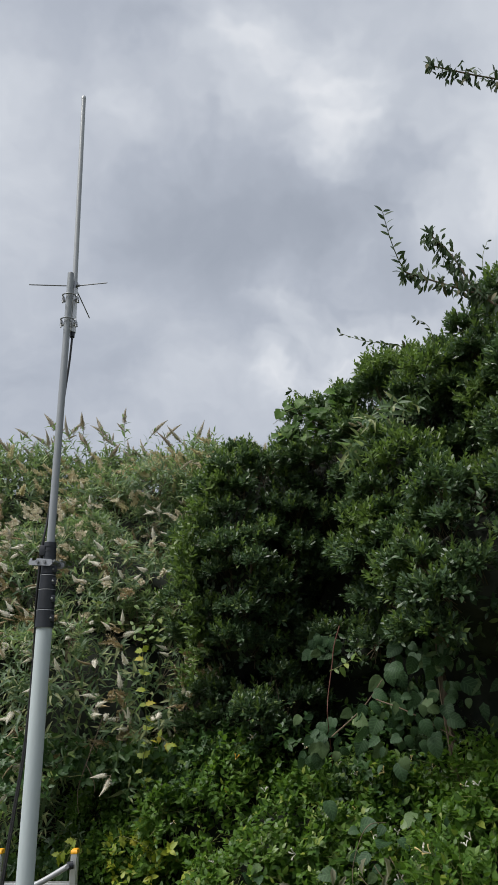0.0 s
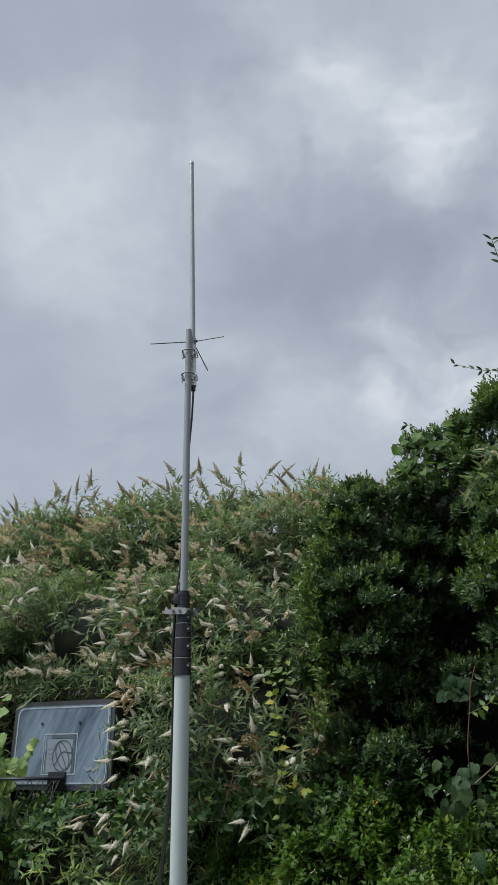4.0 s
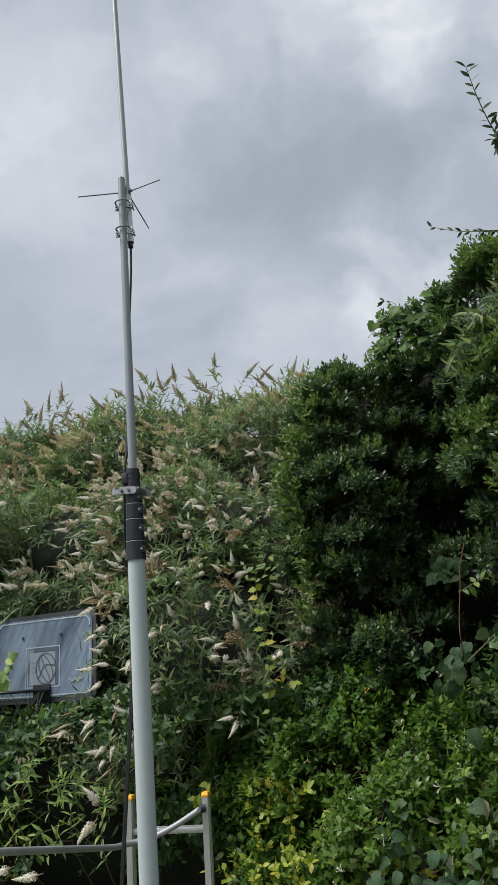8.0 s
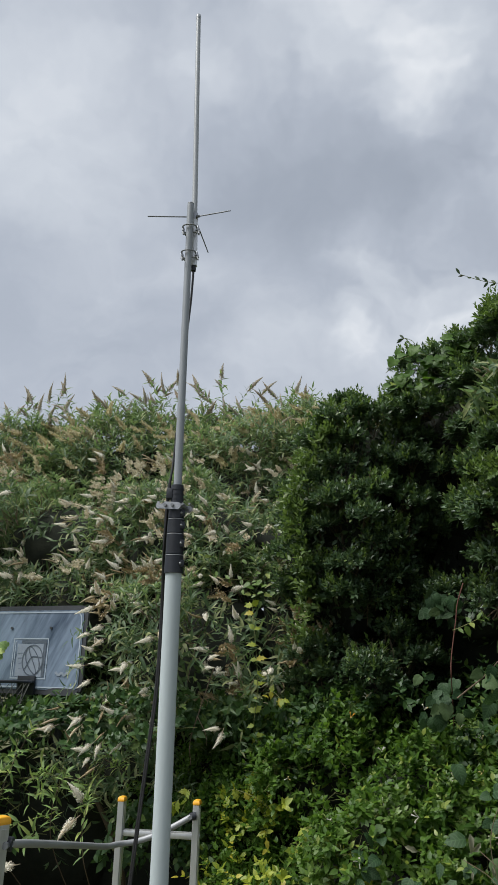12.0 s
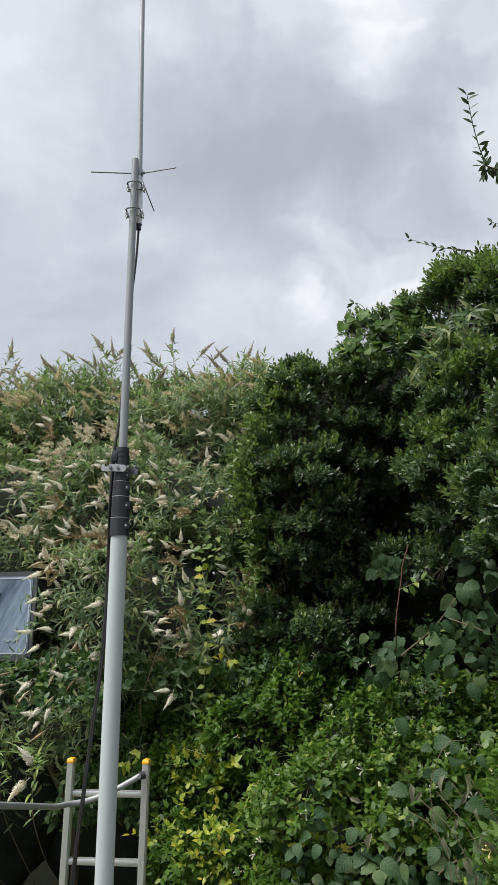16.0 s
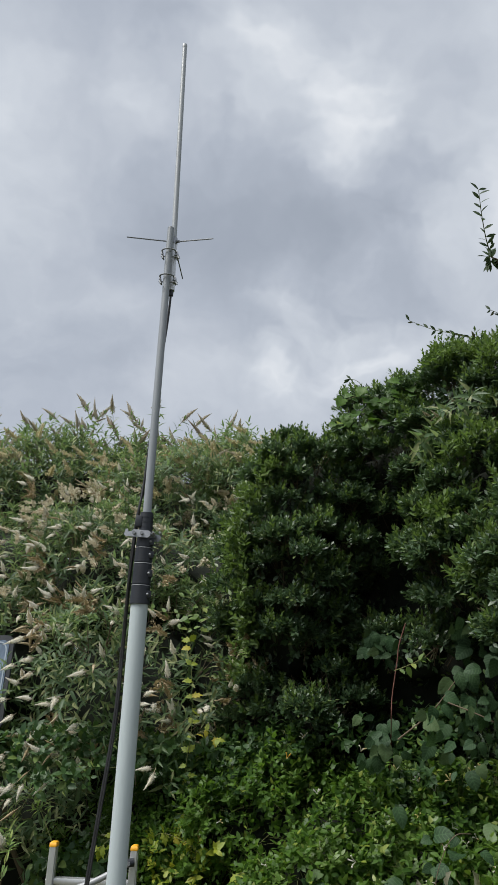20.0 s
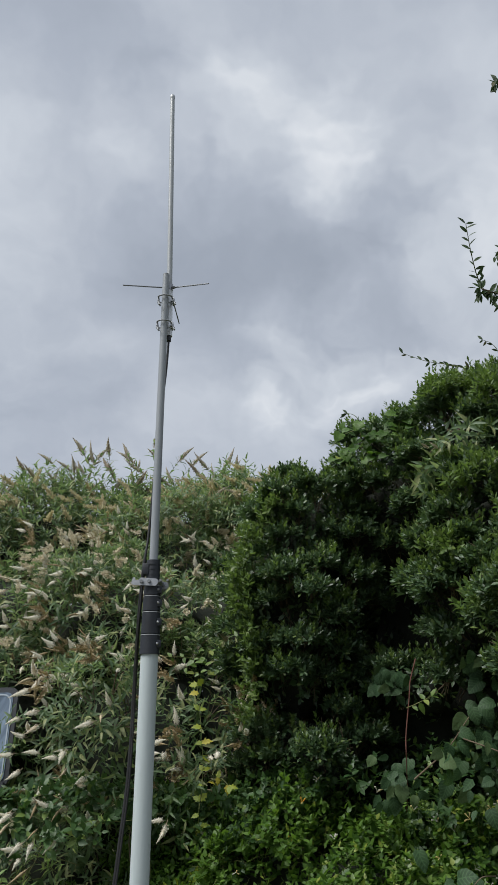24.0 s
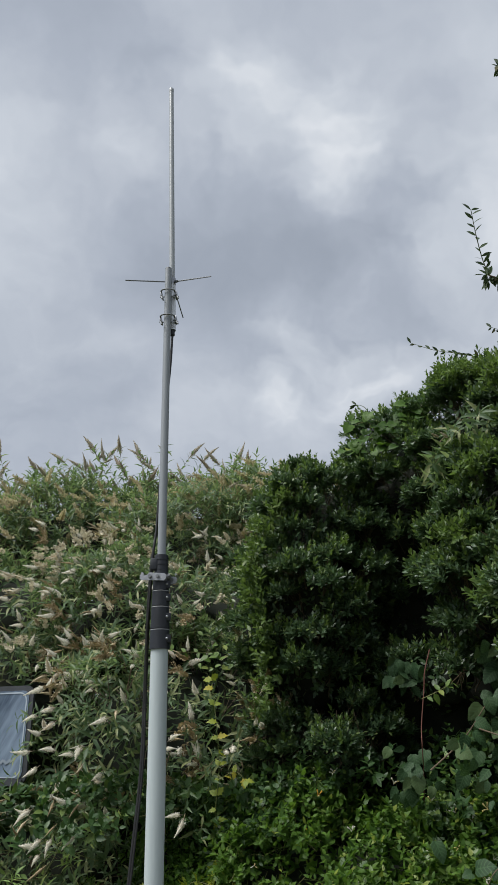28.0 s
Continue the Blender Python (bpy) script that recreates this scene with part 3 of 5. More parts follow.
# zinc bracket across the mast
for dy, x0, x1 in ((-0.026, -0.058, 0.020), (0.024, -0.024, 0.044)):
    bm = bmesh.new()
    m = Matrix.Translation(on_mast(2.036, (x0 + x1) / 2, dy)) @ pose(0, 0, 0, 0, 4, -6)
    half = (x1 - x0) / 2
    rim = [(-half, -0.006), (-half + 0.005, -0.011), (half - 0.006, -0.011), (half, -0.004), (half, 0.006), (half - 0.006, 0.010), (-half + 0.026, 0.011),
           (-half + 0.021, 0.004), (-half + 0.012, 0.003), (-half + 0.009, 0.011), (-half + 0.003, 0.010)]      # an open hook at one end
    sides = [[bm.verts.new(m @ Vector((x, y, z))) for x, z in rim] for y in (-0.0025, 0.0025)]
    bm.faces.new(sides[0])
    bm.faces.new(sides[1][::-1])
    for k in range(len(rim)):
        j = (k + 1) % len(rim)
        bm.faces.new((sides[0][j], sides[0][k], sides[1][k], sides[1][j]))
    plate = part("bracket_plate", bm, M["steel"], mast, "zinc bracket plate")
    for x in (x0 + 0.030, x0 + 0.052):
        bm = bmesh.new()
        a = on_mast(2.036, x, dy - 0.002)
        tube(bm, [a, a + Vector((0, -0.008, 0))], 0.0052, 6)
        part("nut", bm, M["radial"], plate)
for x in (0.024, 0.044):
    bm = bmesh.new()
    a = on_mast(2.040, x, 0.0)
    tube(bm, [a + Vector((0, 0.03, 0.004)), a + Vector((0.004, -0.045, -0.004))], 0.0035, 8)
    part("bracket_bolt", bm, M["steel"], mast)
bm = bmesh.new()
ring = [on_mast(2.036) + Vector((math.cos(a) * 0.0245, math.sin(a) * 0.0245, 0)) for a in (k * math.pi / 12 for k in range(25))]
tube(bm, ring, 0.0045, 8, False)
part("bracket_ring", bm, M["steel"], mast)

# ---- the antenna on it ----
antenna = thing("vertical_antenna", 0, "thin grey-white vertical antenna with three radials, clamped to the mast", "antenna")
AX, AY = 0.014, 0.026                        # beside and behind the mast


def on_whip(z):
    return on_mast(z, AX - 0.022 * (z - 2.83), AY)


def rod(name, points, radii, mat, parent, label="", sides=16):
    bm = bmesh.new()
    tube(bm, points, radii, sides)
    return part(name, bm, mat, parent, label)


whip = rod("radome", [on_whip(z) for z in (3.02, 3.3, 3.6, 3.893)], [0.0095, 0.0092, 0.0088, 0.0084], M["whip"], antenna, "long white-grey tube", 20)
rod("tip_cap", [on_whip(z) for z in (3.892, 3.897, 3.908, 3.913)], [0.0088, 0.0092, 0.0088, 0.005], M["whip"], antenna, "", 20)
rod("base_sleeve", [on_whip(z) for z in (2.862, 3.045)], [0.0118, 0.0118], M["aluminium"], antenna, "bright metal base sleeve", 20)
rod("base_plug", [on_whip(z) for z in (2.844, 2.863)], [0.0082, 0.0088], M["rubber"], antenna, "black plug with cable", 16)
hub = rod("radial_hub", [on_whip(z) for z in (3.038, 3.062)], [0.0128, 0.0128], M["steel"], antenna, "", 20)
for az, drop in ((84, -0.20), (200, -0.16), (326, -0.30)):
    a, c = radians(az), on_whip(3.050)
    d = Vector((math.cos(a), math.sin(a), drop))
    ray = rod("radial", [c + d * 0.014, c + d * (0.158 if az == 200 else 0.170)], [0.0022, 0.0020], M["radial"], antenna, "thin dark radial rod", 8)
    rod("radial_nut", [c + d * 0.012, c + d * 0.024], [0.0052, 0.0048], M["radial"], ray, "", 6)
for z in (2.990, 2.894):
    clamp = thing("clamp", 0, "", "")
    clamp.parent = antenna
    for dx in (-0.023, 0.027):
        bm = bmesh.new()
        box(bm, (0.006, 0.026, 0.016), Matrix.Translation(on_mast(z, dx, 0.012)), 0.0015)
        part("clamp_plate", bm, M["steel"], clamp)
    c = on_mast(z)
    arc = [c + Vector((math.cos(t) * 0.023, -0.003 - math.sin(t) * 0.015, 0.004)) for t in (math.pi * k / 12 for k in range(13))]
    bm = bmesh.new()
    tube(bm, [arc[0] + Vector((0, 0.05, 0))] + arc + [arc[-1] + Vector((0, 0.05, 0))], 0.0025, 8)
    part("u_bolt", bm, M["radial"], clamp, "dark U-bolt")
    bm = bmesh.new()
    tube(bm, [c + Vector((x, 0.002, -0.014)) for x in (-0.026, 0.036)], 0.0024, 8)
    part("cross_bolt", bm, M["radial"], clamp)
    for x in (-0.023, 0.030):
        bm = bmesh.new()
        tube(bm, [c + Vector((x, 0.0, -0.012)), c + Vector((x + 0.008, -0.020, -0.036))], 0.0026, 8)
        part("bolt_end", bm, M["radial"], clamp)

# ---- the cable ----
line = bend([on_mast(2.848, AX, AY), on_mast(2.74, 0.010, 0.026), on_mast(2.60, 0.000, 0.026), on_mast(2.40, -0.011, 0.026), on_mast(2.20, -0.020, 0.020), on_mast(2.10, -0.028, 0.010),
             (-0.040, 0.03, 1.96), (-0.051, 0.09, 1.75), (-0.055, 0.10, 1.53), (-0.070, 0.10, 1.33), (-0.087, 0.10, 1.12), (-0.102, 0.10, 0.90), (-0.115, 0.11, 0.55), (-0.105, 0.13, 0.15), (-0.09, 0.2, 0.012), (-0.2, 0.45, 0.010)], 6)
bm = bmesh.new()
tube(bm, line, [0.0038 if q.z > 2.1 else 0.0056 for q in line], 10)
tagged(part("coaxial_cable", bm, M["cable"]), "black coaxial cable hanging down beside the mast", "cable")
bm = bmesh.new()
tube(bm, bend([on_mast(2.03, -0.030, 0.004), on_mast(1.90, -0.038, 0.02), (-0.048, 0.085, 1.75), (-0.050, 0.095, 1.53), (-0.065, 0.095, 1.33), (-0.082, 0.095, 1.12), (-0.096, 0.095, 0.90), (-0.10, 0.11, 0.5), (-0.12, 0.14, 0.012)], 6), 0.0030, 8)
tagged(part("guy_cord", bm, M["cable"]), "thin black cord beside the cable", "cord")


# ---- the aluminium ladders and the bent rail ----
def post(name, x, y, top, turn, parent, wide=0.026, deep=0.055):
    bm = bmesh.new()
    box(bm, (wide, deep, top), Matrix.Translation((x, y, top / 2)) @ pose(0, 0, 0, 0, 0, turn), 0.003)
    stile = part(name, bm, M["aluminium"], parent, "", False)
    bm = bmesh.new()
    for e in (-1, 1):
        box(bm, (0.003, deep * 0.55, top - 0.02), pose(x, y, top / 2, 0, 0, turn) @ Matrix.Translation((e * (wide / 2 + 0.0008), 0, 0)), 0.001)
    part("stile_flange", bm, M["aluminium"], stile, "", False)
    bm = bmesh.new()
    cap_at = pose(x, y, top, 0, 0, turn)
    box(bm, (wide + 0.003, deep + 0.003, 0.009), cap_at @ Matrix.Translation((0, 0, 0.002)), 0.003)
    rings = []
    for s, h in ((1.0, 0.005), (0.92, 0.011), (0.7, 0.0145), (0.35, 0.016)):
        rings.append([bm.verts.new(cap_at @ Vector((sx * (wide + 0.002) / 2 * s, sy * (deep + 0.002) / 2 * s, h))) for sx, sy in ((-1, -1), (1, -1), (1, 1), (-1, 1))])
    for a, b in zip(rings, rings[1:]):
        for k in range(4):
            bm.faces.new((a[k], a[(k + 1) % 4], b[(k + 1) % 4], b[k]))
    bm.faces.new(rings[-1])
    part("end_cap", bm, M["capyellow"], stile, "orange-yellow plastic end cap")
    return stile


def ladder(left, right, top, label, rungs, wide, deep):
    lad = thing("aluminium_ladder", 0, label, "ladder", "ladders by the mast")
    a, b = Vector((*left, 0)), Vector((*right, 0))
    turn = math.degrees(math.atan2(b.y - a.y, b.x - a.x))
    for p in (a, b):
        post("stile", p.x, p.y, top, turn, lad, wide, deep)
    along = (b - a).normalized()
    for z in rungs:
        bm = bmesh.new()
        box(bm, ((b - a).length - wide, 0.028, 0.022), Matrix.Translation((a + b) / 2 + Vector((0, 0, z))) @ pose(0, 0, 0, 0, 0, turn), 0.006)
        rung = part("rung", bm, M["aluminium"], lad)
        for k in range(-1, 2):
            bm = bmesh.new()
            box(bm, ((b - a).length - wide - 0.01, 0.003, 0.002), Matrix.Translation((a + b) / 2 + Vector((0, 0.008 * k, z + 0.0122))) @ pose(0, 0, 0, 0, 0, turn))
            part("tread_ridge", bm, M["aluminium"], rung)
        for p, e in ((a, -1), (b, 1)):
            bm = bmesh.new()
            c = p + along * e * (wide / 2) + Vector((0, 0, z))
            tube(bm, [c, c + along * e * 0.004], 0.010, 12)
            part("rung_rivet", bm, M["steel"], rung)
    return lad


far_ladder = ladder((-0.383, 0.965), (-0.084, 0.965), 1.087, "bare aluminium ladder with orange-yellow end caps behind the mast", (0.974, 0.735, 0.495, 0.255), 0.024, 0.044)
near_ladder = ladder((-0.575, -0.300), (-0.240, -0.460), 1.232, "bare aluminium ladder with orange-yellow end caps beside the mast", (1.075, 0.835, 0.595, 0.355, 0.135), 0.024, 0.034)
bm = bmesh.new()
tube(bm, bend([(-0.222, -0.440, 1.190), (-0.245, -0.24, 1.154), (-0.30, 0.25, 1.060), (-0.352, 0.70, 0.974), (-0.350, 0.83, 0.958), (-0.290, 0.882, 0.962), (-0.200, 0.898, 0.994), (-0.096, 0.925, 1.048)], 8), [0.0085 + 0.0020 * min(1, k / 30) for k in range(57)], 14)
rail = tagged(part("bent_rail", bm, M["greyrail"]), "bent grey tube bolted between the two ladders", "rail")
for at, d in (((-0.222, -0.440, 1.190), (-0.03, -0.004, 0.002)), ((-0.096, 0.925, 1.048), (0.03, 0.012, 0.004))):
    bm = bmesh.new()
    c, d = Vector(at), Vector(d)
    tube(bm, [c - d * 0.2, c + d * 0.5], 0.0145, 14)
    knuckle = part("knuckle", bm, M["rubber"], rail, "black plastic end fitting")
    bm = bmesh.new()
    tube(bm, [c + Vector((0, -0.018, 0)), c + Vector((0, -0.026, 0))], 0.008, 6)
    part("bolt", bm, M["radial"], knuckle)
bm = bmesh.new()
c = Vector((-0.262, -0.492, 1.085))
tube(bm, bend([c + Vector((-0.03, 0, -0.03)), c + Vector((-0.032, -0.006, 0.012)), c + Vector((-0.018, -0.01, 0.032)), c + Vector((0.006, -0.006, 0.03))], 6), 0.0045, 8)
part("catch_hook", bm, M["steel"], near_ladder, "bent wire catch")

# ---- the basketball hoop ----
hoop = thing("basketball_hoop", 0, "small smoky-blue basketball backboard with black rim, sunk in the bush", "basketball hoop")
ANG = 15.0
BOARD = Matrix.Translation((-1.068, 2.311, 1.968)) @ pose(0, 0, 0, 0, 0, 180 - ANG)   # x runs along the top edge, z up, y away from the face
BW, BH = 0.80, 0.525


def rounded(w, h, r, cut=0.0, steps=5):
    """An outline with rounded corners; the lower ones may be cut back."""
    pts = []
    for cx, cz, a0, rr in ((r, -r, 180, r), (w - r, -r, 90, r), (w - r - cut, -h + r, 0, r), (r + cut, -h + r, -90, r)):
        for k in range(steps + 1):
            a = radians(a0 - 90 * k / steps)
            pts.append((cx + math.cos(a) * rr, cz + math.sin(a) * rr))
    return pts


def plate(name, pts, y0, y1, mat, parent, label=""):
    bm = bmesh.new()
    front = [bm.verts.new(BOARD @ Vector((x, y0, z))) for x, z in pts]
    back = [bm.verts.new(BOARD @ Vector((x, y1, z))) for x, z in pts]
    bm.faces.new(front)
    bm.faces.new(back[::-1])
    for k in range(len(pts)):
        j = (k + 1) % len(pts)
        bm.faces.new((front[j], front[k], back[k], back[j]))
    bmesh.ops.recalc_face_normals(bm, faces=bm.faces)
    return part(name, bm, mat, parent, label, False)


def strip(name, pts, wide, y, mat, parent, closed=True, label=""):
    """A flat printed line of some width, just proud of the board."""
    bm = bmesh.new()
    n = len(pts)
    inner, outer = [], []
    for k in range(n):
        a, b = pts[(k - 1) % n if closed else max(k - 1, 0)], pts[(k + 1) % n if closed else min(k + 1, n - 1)]
        d = Vector((b[0] - a[0], b[1] - a[1])).normalized()
        for store, e in ((inner, -1), (outer, 1)):
            store.append(bm.verts.new(BOARD @ Vector((pts[k][0] - d.y * e * wide / 2, y, pts[k][1] + d.x * e * wide / 2))))
    for k in range(n if closed else n - 1):
        j = (k + 1) % n
        bm.faces.new((inner[k], inner[j], outer[j], outer[k]))
    return part(name, bm, mat, parent, label, False)


board = plate("backboard", rounded(BW, BH, 0.055), 0.0, -0.016, M["boardrim"], hoop, "dark moulded rim with rounded corners")
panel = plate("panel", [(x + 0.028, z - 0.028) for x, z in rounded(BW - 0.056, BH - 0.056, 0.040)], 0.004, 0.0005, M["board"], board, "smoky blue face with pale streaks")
strip("border_line", [(x + 0.040, z - 0.040) for x, z in rounded(BW - 0.08, BH - 0.08, 0.046)], 0.008, 0.0065, M["line"], board, True, "pale blue printed line")
strip("target_square", [(0.27, -0.20), (0.53, -0.20), (0.53, -0.435), (0.27, -0.435)], 0.009, 0.0065, M["line"], board, True, "pale blue printed square")
plate("target_bar", [(0.282, -0.209), (0.47, -0.209), (0.47, -0.226), (0.299, -0.226), (0.299, -0.425), (0.282, -0.425)], 0.0062, 0.0042, M["ink"], board, "dark printed angle")
plate("target_field", [(0.302, -0.230), (0.50, -0.230), (0.50, -0.425), (0.302, -0.425)], 0.0058, 0.0042, M["print"], board, "pale printed field")
strip("side_line", [(0.515, -0.215), (0.515, -0.425)], 0.005, 0.0065, M["line"], board, False)


def on_ball(u, v):
    """A place on the printed ball, which is tilted."""
    c, w = math.cos(radians(-26)), math.sin(radians(-26))
    return (0.375 + (u * c - v * w) * 0.076, -0.328 + (u * w + v * c) * 0.090)


strip("ball_outline", [on_ball(math.cos(q), math.sin(q)) for q in (k * math.pi / 16 for k in range(32))], 0.008, 0.0078, M["ink"], board)
for bow in (-0.55, 0.0, 0.55):
    strip("ball_seam", [on_ball(bow * math.cos(q) + 0.08 * math.sin(2 * q), math.sin(q)) for q in (-1.5 + k * 0.25 for k in range(13))], 0.007, 0.0078, M["ink"], board, False)
strip("ball_seam", [on_ball(-1 + 0.2 * k, 0.22 * math.sin(k * 0.63 - 1.57)) for k in range(11)], 0.007, 0.0078, M["ink"], board, False)
for k in range(4):
    strip("speed_line", [(0.455, -0.285 - 0.03 * k), (0.492 - 0.006 * k, -0.288 - 0.03 * k)], 0.003, 0.0074, M["board"], board, False)
plate("lower_lip", [(0.02, -0.496), (0.09, -0.486), (0.20, -0.486), (0.25, -0.497), (0.27, -0.528), (0.03, -0.528)], 0.0105, 0.0045, M["boardrim"], board, "thick moulded lower lip")
strip("printed_mark", [(0.10 + 0.011 * k, -0.405 + 0.008 * math.sin(k * 1.7)) for k in range(10)], 0.016, 0.0078, M["print"], board, False, "pale printed mark, not readable")
for x in (0.26, 0.56):
    bm = bmesh.new()
    c = BOARD @ Vector((x, 0.004, -0.135))
    tube(bm, [c, BOARD @ Vector((x, 0.011, -0.135))], 0.0085, 12)
    part("fixing_bolt", bm, M["boardrim"], board)
RC = BOARD @ Vector((BW / 2, 0.275, -0.455))
ring = [RC + Vector((math.cos(a) * 0.19, math.sin(a) * 0.19, 0)) for a in (k * math.pi / 24 for k in range(49))]
bm = bmesh.new()
tube(bm, ring, 0.008, 8, False)
rim = part("rim", bm, M["rubber"], hoop, "black steel rim")
bm = bmesh.new()
box(bm, (0.13, 0.10, 0.012), BOARD @ Matrix.Translation((BW / 2, 0.055, -0.455)), 0.003)
box(bm, (0.13, 0.012, 0.11), BOARD @ Matrix.Translation((BW / 2, 0.011, -0.475)), 0.003)
part("rim_bracket", bm, M["rubber"], rim)
for k in range(12):
    a = k * math.pi / 6
    for way in (-1, 1):
        pts = []
        for s in range(6):
            q, r = a + way * s * 0.16, 0.188 - 0.016 * s - 0.006 * math.sin(s)
            pts.append(RC + Vector((math.cos(q) * r, math.sin(q) * r, -0.052 * s + 0.004 * math.sin(k * 3 + s))))
        bm = bmesh.new()
        tube(bm, pts, 0.0020, 5)
        part("net_cord", bm, M["net"], rim)
bm = bmesh.new()
tube(bm, [BOARD @ Vector((BW / 2, -0.30, -0.22)), BOARD @ Vector((BW / 2, -0.38, -0.7)), (-1.60, 2.95, 0.0)], 0.025, 12)
part("pole", bm, M["boardrim"], hoop)
bm = bmesh.new()
box(bm, (0.16, 0.30, 0.12), BOARD @ Matrix.Translation((BW / 2, -0.165, -0.28)), 0.01)
part("pole_bracket", bm, M["boardrim"], hoop)


# ---- plants ----
def stems(parent, feet, heads, mat, thick=0.02, name="stem"):
    """Bent, tapering stems from the ground into the crown."""
    for n, (a, b) in enumerate(zip(feet, heads)):
        a, b = Vector(a), Vector(b)
        mid = a.lerp(b, 0.5) + Vector((0.12 * math.sin(n * 2.1), 0.10 * math.cos(n * 1.3), 0.08))
        pts = bend([a, a.lerp(mid, 0.5) + Vector((0.03, 0.02, 0)), mid, mid.lerp(b, 0.6) + Vector((-0.03, 0.02, 0)), b], 4)
        bm = bmesh.new()
        tube(bm, pts, [thick * (1 - 0.75 * k / (len(pts) - 1)) for k in range(len(pts))], 8)
        part(name, bm, mat, parent)


def crown(name, groups, mat, parent, label):
    return tagged(link_mesh(name, array_mesh(name, *joined(*groups)), mat, parent, label), kind="stuff")


def twig_mesh(name, starts, ways, length, radius, sag=0.0):
    """Many thin three-sided twigs in one mesh."""
    n = len(starts)
    ways = unit(ways)
    side = unit(np.cross(ways, rng.normal(size=(n, 3))))
    other = np.cross(ways, side)
    rows = []
    for f, r in ((0.0, 1.0), (0.5, 0.75), (1.0, 0.35)):
        c = starts + ways * (np.broadcast_to(length, n) * f)[:, None]
        c[:, 2] -= sag * f * f * np.broadcast_to(length, n)
        for a in (0, 2.094, 4.189):
            rows.append(c + (math.cos(a) * side + math.sin(a) * other) * radius * r)
    verts = np.stack(rows, 1).reshape(-1, 3)
    quads = [(b + s, b + (s + 1) % 3, b + 3 + (s + 1) % 3, b + 3 + s) for b in (0, 3) for s in range(3)]
    loops = (np.array(quads).ravel()[None] + 9 * np.arange(n)[:, None]).ravel()
    return verts, loops, np.arange(n * 6) * 4


# dark glossy hedge
rng = np.random.default_rng(21)
HEDGE = [(0.57, 2.45, 2.42, 0.38, 0.50, 0.88), (1.30, 2.35, 3.08, 0.44, 0.50, 0.55), (1.40, 2.10, 3.12, 0.36, 0.40, 0.50), (1.74, 1.95, 3.06, 0.60, 0.55, 0.64), (1.62, 1.62, 2.42, 0.50, 0.48, 0.62),
         (2.32, 1.55, 3.18, 0.62, 0.60, 0.76), (1.74, 0.98, 2.15, 0.48, 0.42, 0.48), (2.35, 0.75, 2.60, 0.60, 0.60, 0.90), (1.05, 2.95, 2.10, 0.60, 0.40, 0.90),
         (0.72, 2.46, 2.90, 0.40, 0.36, 0.35), (0.62, 2.32, 1.60, 0.36, 0.34, 0.28), (1.22, 2.10, 1.95, 0.26, 0.25, 0.22),
         (1.08, 2.42, 2.90, 0.36, 0.36, 0.44), (0.92, 2.46, 2.86, 0.30, 0.32, 0.38), (1.15, 3.05, 0.95, 0.90, 0.35, 1.00), (2.00, 2.20, 1.20, 0.60, 0.45, 0.95), (2.55, 1.30, 1.45, 0.50, 0.55, 0.90)]
HEDGE_HOLLOWS = [(0.78, 2.0, 2.42, 0.15), (0.78, 1.98, 1.66, 0.16), (0.92, 1.85, 1.80, 0.20), (1.15, 1.62, 2.78, 0.15), (1.50, 1.00, 2.52, 0.15), (0.95, 1.95, 2.15, 0.2), (1.35, 1.30, 1.95, 0.14)]
hedge = thing("dark_hedge", 0, "tall overgrown dark green hedge with small glossy leaves", "hedge")
HEDGE_BACK = [(0.24, 2.80, 2.05, 0.30, 0.22, 0.80), (0.60, 2.88, 2.72, 0.42, 0.24, 0.52), (1.95, 2.05, 1.75, 0.5, 0.45, 1.2), (2.35, 1.25, 1.7, 0.5, 0.5, 1.2), (1.5, 2.65, 1.8, 0.6, 0.4, 1.3), (0.85, 2.95, 1.6, 0.6, 0.3, 1.4), (1.18, 2.68, 2.84, 0.45, 0.3, 0.62), (0.92, 2.72, 2.94, 0.30, 0.22, 0.32)]
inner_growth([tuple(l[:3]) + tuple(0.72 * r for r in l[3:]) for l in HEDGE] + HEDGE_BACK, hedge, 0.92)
up = np.array([0, 0, 1.0])


def pads(lobes, count, gap, least, most, per, hollows=(), seed=2.0):
    """Cloud-like pads of shoots over the lobes: shoots on the top and front of each, dark gaps beneath."""
    c, cn, _ = skin(lobes, 2600, 0.10, 3.0, 0.10, seed, -0.55, hollows)
    kept = []
    for i in range(len(c)):
        if len(kept) < count and all(((c[i] - c[j]) ** 2).sum() > gap * gap for j in kept):
            kept.append(i)
    places, ways, outs = [], [], []
    for i in kept:
        k = rng.uniform(least, most)
        many = int(per * (k / most) ** 2)
        d = unit(rng.normal(size=(many * 3, 3)) + up * 0.45 + cn[i] * 0.45)
        d = d[(d @ up > -0.25) & (d @ cn[i] > -0.35)][:many]
        size = np.array([1.1, 1.1, 0.72]) * k * rng.uniform(0.8, 1.2, 3)
        q = c[i] + d * size * (rng.uniform(0.55, 1.0, (len(d), 1)) ** 0.5)
        places.append(q)
        ways.append(unit(d * 0.5 + up * 0.55 + cn[i] * 0.3 + rng.normal(0, 0.25, d.shape)))
        outs.append(unit(d + cn[i] * 0.5))
    return np.concatenate(places), np.concatenate(ways), np.concatenate(outs)


p, way, n = pads(HEDGE, 560, 0.135, 0.09, 0.17, 150, HEDGE_HOLLOWS)
thin = (p[:, 0] < 2.15) | (rng.random(len(p)) < 0.3)      # looser growth round the far side
p, way, n = p[thin] - n[thin] * 0.05, way[thin], n[thin]
